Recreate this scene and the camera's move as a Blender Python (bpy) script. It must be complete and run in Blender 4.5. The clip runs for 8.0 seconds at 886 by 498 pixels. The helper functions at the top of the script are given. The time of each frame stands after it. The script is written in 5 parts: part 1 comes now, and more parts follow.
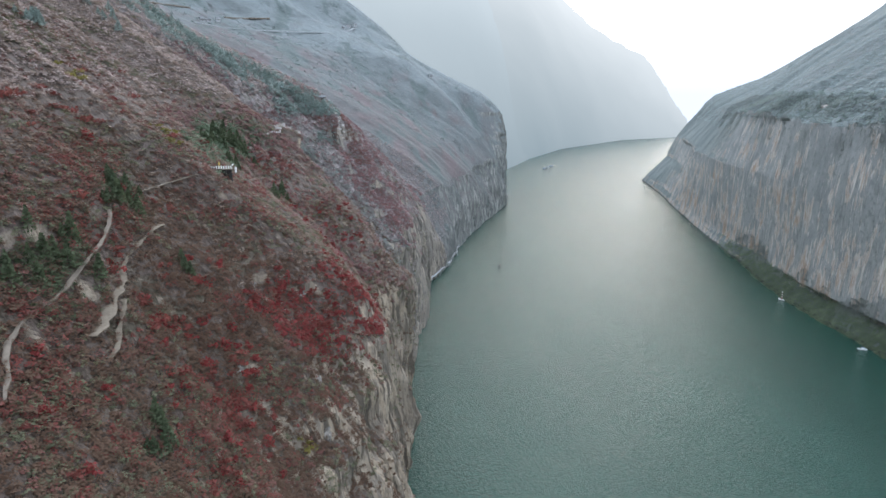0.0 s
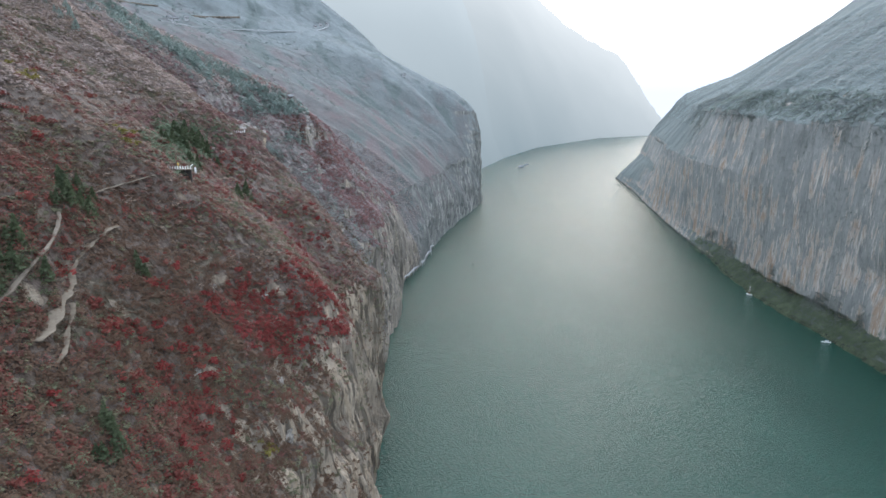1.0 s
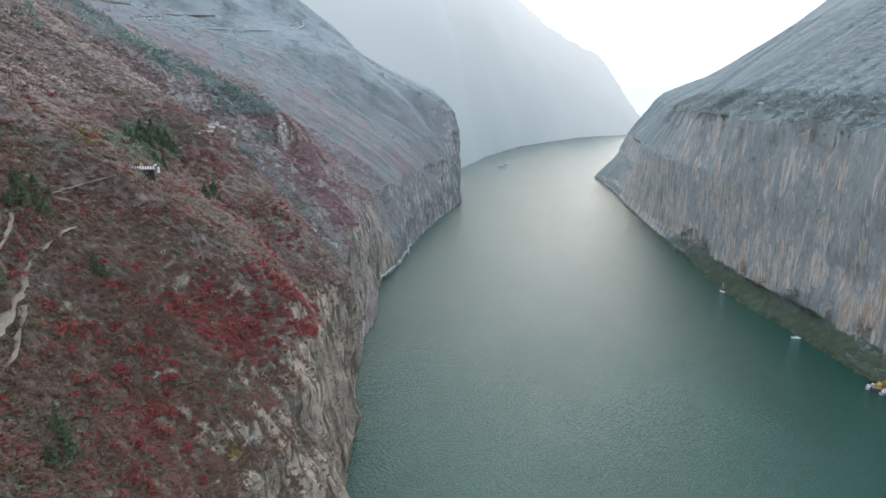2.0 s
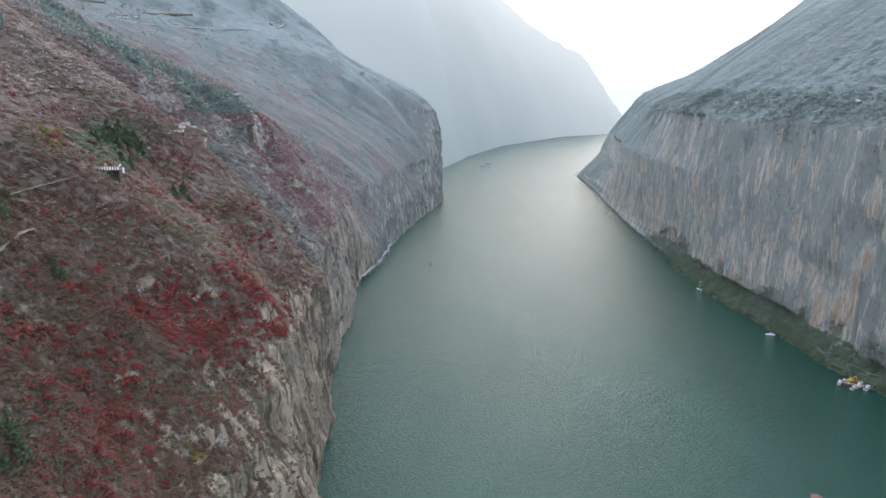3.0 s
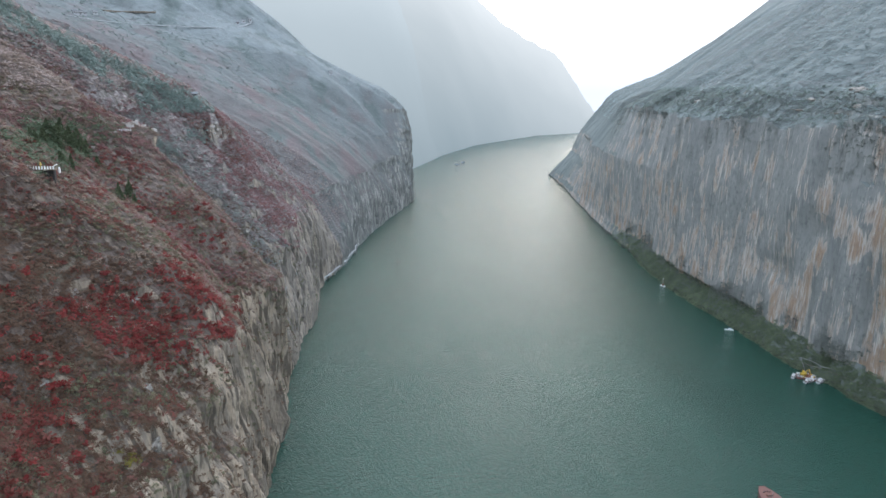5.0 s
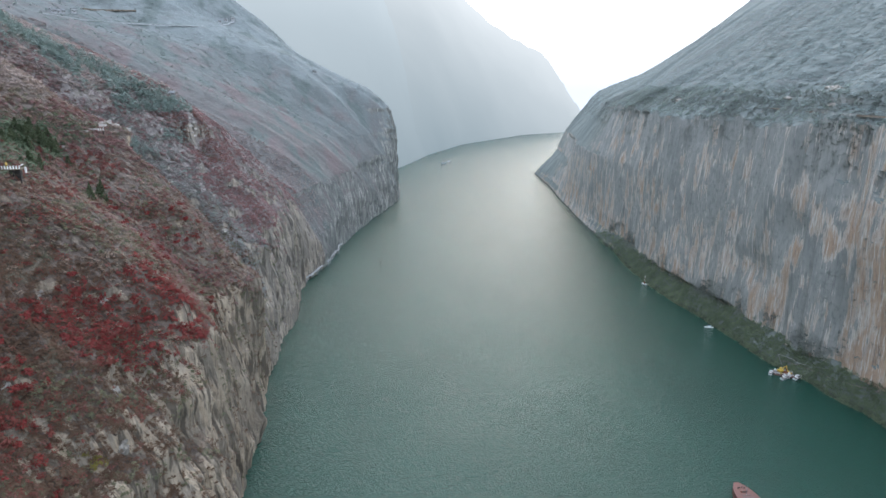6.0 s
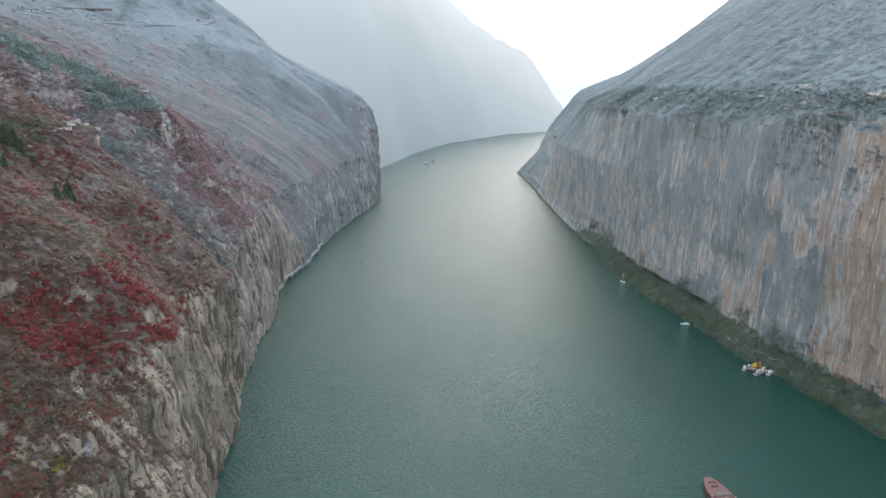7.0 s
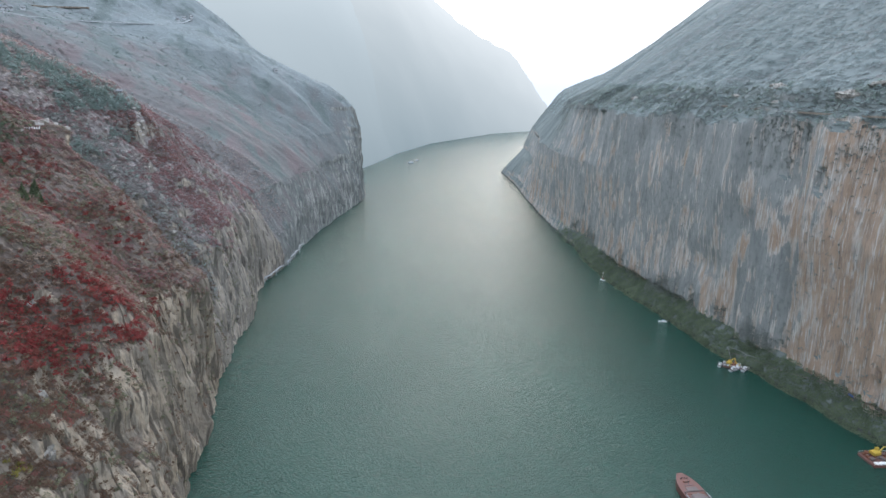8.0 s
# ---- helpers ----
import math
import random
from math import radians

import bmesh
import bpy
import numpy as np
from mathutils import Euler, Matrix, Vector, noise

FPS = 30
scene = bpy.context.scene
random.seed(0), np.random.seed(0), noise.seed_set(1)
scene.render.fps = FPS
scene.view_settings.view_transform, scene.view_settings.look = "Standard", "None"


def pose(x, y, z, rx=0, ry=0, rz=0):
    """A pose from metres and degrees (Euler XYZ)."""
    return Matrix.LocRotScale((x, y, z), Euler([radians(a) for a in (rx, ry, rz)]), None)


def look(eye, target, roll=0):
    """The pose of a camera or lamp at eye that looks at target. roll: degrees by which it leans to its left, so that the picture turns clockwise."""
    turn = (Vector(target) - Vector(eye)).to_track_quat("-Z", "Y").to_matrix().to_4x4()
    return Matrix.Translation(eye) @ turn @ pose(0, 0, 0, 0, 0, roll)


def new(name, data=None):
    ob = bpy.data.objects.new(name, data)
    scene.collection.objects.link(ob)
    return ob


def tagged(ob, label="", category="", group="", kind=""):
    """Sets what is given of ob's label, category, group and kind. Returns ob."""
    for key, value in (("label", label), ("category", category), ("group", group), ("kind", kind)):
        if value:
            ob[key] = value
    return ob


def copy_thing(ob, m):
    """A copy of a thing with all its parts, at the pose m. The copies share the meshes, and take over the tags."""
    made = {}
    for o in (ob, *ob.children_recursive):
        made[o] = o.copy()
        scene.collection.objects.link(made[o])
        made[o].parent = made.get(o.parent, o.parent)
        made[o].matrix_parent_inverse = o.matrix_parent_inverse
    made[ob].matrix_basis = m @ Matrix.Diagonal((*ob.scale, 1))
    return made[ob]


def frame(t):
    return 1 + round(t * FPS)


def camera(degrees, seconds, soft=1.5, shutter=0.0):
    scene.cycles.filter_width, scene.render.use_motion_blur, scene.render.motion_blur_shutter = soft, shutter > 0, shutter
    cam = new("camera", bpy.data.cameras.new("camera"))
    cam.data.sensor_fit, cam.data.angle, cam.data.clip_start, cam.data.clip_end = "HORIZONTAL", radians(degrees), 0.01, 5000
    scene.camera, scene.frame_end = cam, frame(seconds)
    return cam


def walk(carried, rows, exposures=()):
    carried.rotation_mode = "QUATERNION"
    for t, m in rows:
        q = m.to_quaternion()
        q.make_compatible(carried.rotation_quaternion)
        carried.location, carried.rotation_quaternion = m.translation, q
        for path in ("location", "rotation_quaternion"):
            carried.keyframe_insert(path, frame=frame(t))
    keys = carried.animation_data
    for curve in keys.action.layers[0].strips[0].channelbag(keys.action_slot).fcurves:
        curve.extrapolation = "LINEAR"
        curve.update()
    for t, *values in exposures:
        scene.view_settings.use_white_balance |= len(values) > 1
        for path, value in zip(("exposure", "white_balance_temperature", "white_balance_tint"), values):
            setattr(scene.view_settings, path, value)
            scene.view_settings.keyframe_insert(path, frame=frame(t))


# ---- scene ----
cam = camera(70.0, 8.0, soft=1.5, shutter=0.3)
PATH = [
    (0, (0.00, 0.00, 200.57), (0.00, 97.02, 176.34), 0.97),
    (0.5, (3.42, 0.08, 200.73), (5.17, 97.06, 176.42), 0.92),
    (1, (6.98, 0.33, 200.46), (10.27, 97.27, 176.16), 0.83),
    (1.5, (10.54, 0.16, 200.47), (15.20, 97.05, 176.14), 0.85),
    (3, (21.73, 0.24, 200.48), (29.81, 96.88, 176.09), 0.84),
    (3.5, (25.19, 0.44, 200.36), (34.21, 97.00, 175.97), 0.84),
    (4, (29.17, 0.20, 200.22), (39.00, 96.68, 175.85), 0.81),
    (4.5, (32.82, 0.16, 200.11), (43.41, 96.56, 175.71), 0.82),
    (6, (43.50, -0.06, 199.71), (56.57, 96.01, 175.21), 0.80),
    (6.5, (47.33, -0.38, 199.72), (61.34, 95.55, 175.17), 0.79),
    (7, (50.82, -1.17, 199.23), (66.02, 94.58, 174.71), 0.76),
    (7.5, (54.60, -1.92, 199.05), (70.82, 93.66, 174.51), 0.73),
    (8, (58.38, -2.35, 198.89), (75.53, 93.07, 174.34), 0.75),
]
walk(cam, [(t, look(eye, target, roll)) for t, eye, target, roll in PATH])

# ---- light: an overcast noon in the gorge ----
SUN_UP, SUN_AT = radians(21), radians(10)
world = bpy.data.worlds.new("overcast_sky")
scene.world = world
world.use_nodes = True
wn, wl = world.node_tree.nodes, world.node_tree.links
wn.clear()
w_out = wn.new("ShaderNodeOutputWorld")
w_sky = wn.new("ShaderNodeTexSky")
w_sky.sky_type, w_sky.sun_disc = "NISHITA", False
w_sky.sun_elevation, w_sky.sun_rotation = SUN_UP, SUN_AT
w_sky.air_density, w_sky.dust_density, w_sky.ozone_density = 1.0, 9.0, 1.0
w_blue = wn.new("ShaderNodeBackground")
w_blue.inputs["Strength"].default_value = 0.03
wl.new(w_sky.outputs[0], w_blue.inputs["Color"])
# an overcast sky is brightest overhead
w_way = wn.new("ShaderNodeTexCoord")
w_xyz = wn.new("ShaderNodeSeparateXYZ")
wl.new(w_way.outputs["Generated"], w_xyz.inputs[0])
w_grade = wn.new("ShaderNodeMapRange")
w_grade.inputs["From Min"].default_value, w_grade.inputs["From Max"].default_value = 0.0, 0.65
w_grade.inputs["To Min"].default_value, w_grade.inputs["To Max"].default_value = 1.12, 2.5
wl.new(w_xyz.outputs["Z"], w_grade.inputs["Value"])
w_cloud = wn.new("ShaderNodeBackground")
w_cloud.inputs["Color"].default_value = (0.803, 0.92, 1.125, 1)
wl.new(w_grade.outputs[0], w_cloud.inputs["Strength"])
w_add = wn.new("ShaderNodeAddShader")
wl.new(w_blue.outputs[0], w_add.inputs[0])
wl.new(w_cloud.outputs[0], w_add.inputs[1])
wl.new(w_add.outputs[0], w_out.inputs["Surface"])

sun = new("sun", bpy.data.lights.new("sun", "SUN"))
sun.data.energy, sun.data.angle, sun.data.color = 0.45, radians(36), (1.0, 0.97, 0.93)
sun.matrix_world = look((0, 0, 900), (-400 * math.sin(SUN_AT), -400 * math.cos(SUN_AT), 900 - 400 * math.tan(SUN_UP)))
scene.view_settings.exposure = 0.05

# ---- materials ----
class Mat:
    """A node material with short ways to lay its nodes."""

    def __init__(self, name, rough=0.85, spec=0.3, metal=0.0):
        self.m = bpy.data.materials.new(name)
        self.m.use_nodes = True
        self.n, self.l = self.m.node_tree.nodes, self.m.node_tree.links
        self.b = self.n["Principled BSDF"]
        self.b.inputs["Roughness"].default_value = rough
        self.b.inputs["Specular IOR Level"].default_value = spec
        self.b.inputs["Metallic"].default_value = metal
        self.pos = self.n.new("ShaderNodeNewGeometry").outputs["Position"]

    def put(self, socket, value):
        if isinstance(value, bpy.types.NodeSocket):
            self.l.new(value, socket)
        elif isinstance(value, (tuple, list)) and len(value) == 3 and socket.type == "RGBA":
            socket.default_value = (*value, 1)
        else:
            socket.default_value = value

    def noise(self, size, stretch=(1, 1, 1), detail=4.0, rough=0.55, shift=0.0, warp=0.0):
        """Noise over the world's metres, of lumps about size across, drawn out along an axis by stretch."""
        mp = self.n.new("ShaderNodeMapping")
        mp.inputs["Scale"].default_value = [1 / (size * s) for s in stretch]
        mp.inputs["Location"].default_value = (shift, shift * 0.7, shift * 1.3)
        self.l.new(self.pos, mp.inputs["Vector"])
        tx = self.n.new("ShaderNodeTexNoise")
        tx.inputs["Scale"].default_value, tx.inputs["Detail"].default_value = 1.0, detail
        tx.inputs["Roughness"].default_value, tx.inputs["Distortion"].default_value = rough, warp
        self.l.new(mp.outputs[0], tx.inputs["Vector"])
        return tx.outputs["Fac"]

    def ramp(self, fac, *stops):
        """A value or colour by stops (place, value)."""
        r = self.n.new("ShaderNodeValToRGB")
        e = r.color_ramp.elements
        while len(e) < len(stops):
            e.new(0.5)
        for el, (p, v) in zip(e, stops):
            el.position, el.color = p, (*v, 1) if isinstance(v, tuple) else (v, v, v, 1)
        self.l.new(fac, r.inputs[0])
        return r.outputs[0]

    def mix(self, fac, a, b, how="MIX"):
        x = self.n.new("ShaderNodeMix")
        x.data_type, x.blend_type = "RGBA", how
        self.put(x.inputs[0], fac), self.put(x.inputs[6], a), self.put(x.inputs[7], b)
        return x.outputs[2]

    def math(self, how, a, b=0.0):
        x = self.n.new("ShaderNodeMath")
        x.operation = how
        self.put(x.inputs[0], a), self.put(x.inputs[1], b)
        return x.outputs[0]

    def axis(self, which, source="Position"):
        g = self.n.new("ShaderNodeNewGeometry")
        s = self.n.new("ShaderNodeSeparateXYZ")
        self.l.new(g.outputs[source], s.inputs[0])
        return s.outputs[which]

    def island(self):
        return self.n.new("ShaderNodeNewGeometry").outputs["Random Per Island"]

    def each(self):
        return self.n.new("ShaderNodeObjectInfo").outputs["Random"]

    def bump(self, height, strength=0.5, distance=0.3):
        b = self.n.new("ShaderNodeBump")
        b.inputs["Strength"].default_value, b.inputs["Distance"].default_value = strength, distance
        self.l.new(height, b.inputs["Height"])
        self.l.new(b.outputs[0], self.b.inputs["Normal"])
        return self

    def colour(self, value):
        self.put(self.b.inputs["Base Color"], value)
        return self


def plain(name, rgb, rough=0.6, metal=0.0, vary=0.25, size=1.5):
    """Paint, metal or stone of one colour with grime over it."""
    m = Mat(name, rough, 0.4, metal)
    dirt = m.noise(size, detail=5)
    m.colour(m.mix(m.ramp(dirt, (0.35, 0.0), (0.75, vary)), rgb, tuple(c * 0.45 for c in rgb)))
    return m.m


def foliage(m, c):
    """Dull leaves of one colour socket: some of the light passes through them."""
    m.colour(c)
    thin, both = m.n.new("ShaderNodeBsdfTranslucent"), m.n.new("ShaderNodeMixShader")
    m.l.new(c, thin.inputs["Color"])
    both.inputs[0].default_value = 0.35
    m.l.new(m.b.outputs[0], both.inputs[1])
    m.l.new(thin.outputs[0], both.inputs[2])
    m.l.new(both.outputs[0], m.n["Material Output"].inputs["Surface"])
    return m.m


def leaves(name, dark, mid, light, patch=9.0):
    """Foliage: each leaf clump differs, and whole patches lean to one hue."""
    m = Mat(name, 0.75, 0.25)
    a = m.ramp(m.island(), (0.0, dark), (0.5, mid), (1.0, light))
    b = m.ramp(m.noise(patch, detail=3), (0.3, dark), (0.55, mid), (0.75, light))
    return foliage(m, m.mix(0.82, a, b))


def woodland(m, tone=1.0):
    """Winter woods on the middle mountain: purple-brown low down, with dull red stands and dark pine in the folds;
    paler grey-green high up and downstream, which puts haze into the colour.
    """
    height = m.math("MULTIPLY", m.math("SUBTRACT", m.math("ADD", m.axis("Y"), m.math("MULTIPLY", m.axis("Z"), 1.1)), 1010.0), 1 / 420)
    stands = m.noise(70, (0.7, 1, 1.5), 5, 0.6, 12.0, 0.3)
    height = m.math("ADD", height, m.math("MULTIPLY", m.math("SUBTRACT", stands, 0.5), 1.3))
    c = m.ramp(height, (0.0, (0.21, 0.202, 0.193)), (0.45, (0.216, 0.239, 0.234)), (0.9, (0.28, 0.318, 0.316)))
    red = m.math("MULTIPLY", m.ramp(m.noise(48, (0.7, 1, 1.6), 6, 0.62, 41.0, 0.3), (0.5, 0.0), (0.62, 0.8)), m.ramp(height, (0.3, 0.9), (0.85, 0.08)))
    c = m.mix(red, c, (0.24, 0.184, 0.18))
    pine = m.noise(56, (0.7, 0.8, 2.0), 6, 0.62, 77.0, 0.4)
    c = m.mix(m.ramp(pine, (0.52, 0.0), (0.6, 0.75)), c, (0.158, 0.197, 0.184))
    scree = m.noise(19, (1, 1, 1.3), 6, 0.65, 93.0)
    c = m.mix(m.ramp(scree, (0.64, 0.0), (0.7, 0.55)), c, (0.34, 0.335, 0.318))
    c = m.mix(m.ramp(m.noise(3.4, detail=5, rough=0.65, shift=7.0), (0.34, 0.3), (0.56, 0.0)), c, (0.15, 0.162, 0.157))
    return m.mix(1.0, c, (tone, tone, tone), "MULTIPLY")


def hillside(name, soil, scrub, rock_dark, rock_light, warm, steep=0.62, bare=None, tall=1.0, layers=0.45, hazed=None, cover=None, grit=0.6, relief=0.8, broken=0.0):
    """A gorge wall: scrub and earth where it lies back, streaked limestone where it stands steep."""
    m = Mat(name, 0.9, 0.2)
    fine, mid, broad = m.noise(0.9 * tall, detail=6, rough=0.7), m.noise(6 * tall, detail=5), m.noise(38 * tall, detail=4)
    # streaks run down the face
    streak = m.noise(1.5 * tall, (4, 1, 11), 4, 0.6, 3.0, 0.0)
    stain = m.noise(15, (1, 1, 3.5), 6, 0.65, 9.0, 0.2)
    drip = m.noise(1.3 * tall, (5, 1, 16), 3, 0.6, 21.0, 0.0)
    bed = m.noise(2.0 * tall, (5, 5, 1), 4, 0.6, 17.0, 0.3)
    rock = m.mix(m.ramp(streak, (0.44, 0.0), (0.6, 1.0)), rock_dark, rock_light)
    rock = m.mix(m.ramp(stain, (0.5, 0.0), (0.72, 0.85)), rock, m.mix(m.ramp(streak, (0.35, 0.0), (0.65, 1.0)), tuple(c * 0.6 for c in warm), warm))
    rock = m.mix(m.ramp(drip, (0.33, 0.6), (0.5, 0.0)), rock, tuple(c * 0.5 for c in rock_dark))
    rock = m.mix(m.ramp(bed, (0.3, layers), (0.52, 0.0)), rock, tuple(c * 0.45 for c in rock_dark))
    if broken:
        # split and jointed rock: pale edges, tan faces, dark clefts
        chip = m.noise(5.5, (1.6, 1, 5.0), 9, 0.62, 51.0, 0.35)
        cleft = m.noise(2.4, (3, 1, 11.0), 4, 0.55, 57.0, 0.4)
        faces = m.ramp(chip, (0.3, tuple(c * 0.62 for c in rock_dark)), (0.44, rock_dark), (0.53, warm), (0.64, rock_light))
        slab = m.noise(8.0, (2, 1, 6), 3, 0.5, 91.0, 0.2)
        faces = m.mix(m.ramp(slab, (0.36, 0.75), (0.47, 0.0)), faces, tuple(c * 0.72 for c in rock_dark))
        faces = m.mix(m.ramp(slab, (0.53, 0.0), (0.63, 0.7)), faces, tuple(0.4 * a + 0.6 * b for a, b in zip(warm, rock_light)))
        rock = m.mix(broken, rock, faces)
        # thin upright cracks and weathered ribs
        rib = m.noise(0.8, (2, 1, 9), 5, 0.65, 61.0, 0.5)
        rock = m.mix(m.ramp(rib, (0.36, 0.7), (0.45, 0.0)), rock, tuple(c * 0.5 for c in rock_dark))
        rock = m.mix(m.ramp(rib, (0.56, 0.0), (0.66, 0.5)), rock, rock_light)
        rock = m.mix(m.ramp(cleft, (0.4, 0.85), (0.47, 0.0)), rock, tuple(c * 0.32 for c in rock_dark))
    # lichen and dark weathering in broad sheets
    rock = m.mix(m.ramp(broad, (0.42, 0.0), (0.62, 0.6)), rock, tuple(c * 0.8 for c in rock_dark))
    earth = m.mix(m.ramp(mid, (0.35, 0.0), (0.65, 1.0)), soil, scrub)
    tuft = m.noise(2.2 * tall, detail=5, rough=0.65, shift=31.0)
    earth = m.mix(m.ramp(tuft, (0.42, 0.0), (0.62, 0.7)), earth, (scrub[0] * 1.35, scrub[1] * 1.45, scrub[2] * 1.3))
    earth = m.mix(m.ramp(fine, (0.35, grit), (0.58, 0.0)), earth, tuple(c * 0.35 for c in soil))
    earth = m.mix(m.ramp(broad, (0.4, 0.0), (0.7, 0.35)), earth, tuple(c * 1.4 for c in scrub))
    if broken:
        # low shrubs, leaf litter and the dark gaps between them
        mound = m.noise(2.6, detail=7, rough=0.64, shift=71.0)
        low = m.ramp(mound, (0.36, tuple(c * 0.4 for c in soil)), (0.46, soil), (0.56, tuple(c * 1.25 for c in scrub)), (0.7, tuple(c * 1.7 for c in scrub)))
        earth = m.mix(0.75, earth, low)
        earth = m.mix(m.ramp(m.noise(13, detail=5, shift=81.0), (0.5, 0.0), (0.64, 0.4)), earth, m.mix(mound, (0.045, 0.05, 0.026), (0.15, 0.145, 0.085)))
    if hazed:
        # ground pales on the ridge and downstream: haze put into its colour
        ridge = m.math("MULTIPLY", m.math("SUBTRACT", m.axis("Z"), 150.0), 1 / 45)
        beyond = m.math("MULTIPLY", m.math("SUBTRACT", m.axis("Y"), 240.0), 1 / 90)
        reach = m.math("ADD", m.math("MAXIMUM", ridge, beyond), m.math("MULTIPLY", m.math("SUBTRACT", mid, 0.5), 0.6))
        earth = m.mix(m.ramp(reach, (0.0, 0.0), (1.0, 0.85)), earth, hazed)
    if cover:
        # the woods' own colour darkened, to match the shading among the leaf clumps
        earth = cover(m, 0.7)
    up = m.axis("Z", "Normal")
    rough_up = m.math("ADD", up, m.math("MULTIPLY", m.math("SUBTRACT", mid, 0.5), 0.35))
    if bare:
        # soil thins out towards the river and bedrock shows in patches
        thin = m.n.new("ShaderNodeMapRange")
        for key, value in zip(("From Min", "From Max", "To Min", "To Max"), (bare[0], bare[1], 0.34, 0.0)):
            thin.inputs[key].default_value = value
        m.l.new(m.axis("Z"), thin.inputs["Value"])
        patchy = m.ramp(m.noise(11, (1, 1, 1.4), 5, 0.6, 101.0), (0.4, 0.25), (0.56, 1.0))
        rough_up = m.math("SUBTRACT", rough_up, m.math("MULTIPLY", thin.outputs[0], patchy))
    m.colour(m.mix(m.ramp(rough_up, (steep - 0.1, 0.0), (steep + 0.08, 1.0)), rock, earth))
    h = m.math("ADD", m.math("MULTIPLY", streak, 1.4), m.math("MULTIPLY", fine, 0.7))
    if broken:
        h = m.math("ADD", m.math("ADD", m.math("MULTIPLY", h, 0.4), m.math("MULTIPLY", mound, 1.6)), m.math("ADD", m.math("MULTIPLY", chip, 2.2), m.math("MULTIPLY", m.ramp(cleft, (0.4, 0.0), (0.5, 1.0)), 0.7)))
    m.bump(m.math("ADD", h, m.math("MULTIPLY", bed, layers)), relief, 1.2 * tall)
    return m.m


LEFT_WALL = hillside("left_gorge_wall", (0.098, 0.075, 0.062), (0.122, 0.096, 0.08), (0.245, 0.21, 0.168), (0.54, 0.455, 0.35), (0.42, 0.328, 0.232), 0.33, (74, 104), 0.9, hazed=(0.162, 0.132, 0.114), grit=0.4, broken=0.8)
# the mountain wall takes the woods' colours with the haze mixed in
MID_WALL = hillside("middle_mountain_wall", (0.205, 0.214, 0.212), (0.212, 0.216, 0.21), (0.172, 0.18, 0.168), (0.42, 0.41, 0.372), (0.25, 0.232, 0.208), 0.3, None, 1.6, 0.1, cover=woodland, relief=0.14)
# the spurs' soil and scrub are a paler, greyer set, painted as hazed
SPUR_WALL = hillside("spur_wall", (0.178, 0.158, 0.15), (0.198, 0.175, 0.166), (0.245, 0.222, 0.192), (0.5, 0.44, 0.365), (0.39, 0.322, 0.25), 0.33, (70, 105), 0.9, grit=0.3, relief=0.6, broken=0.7)


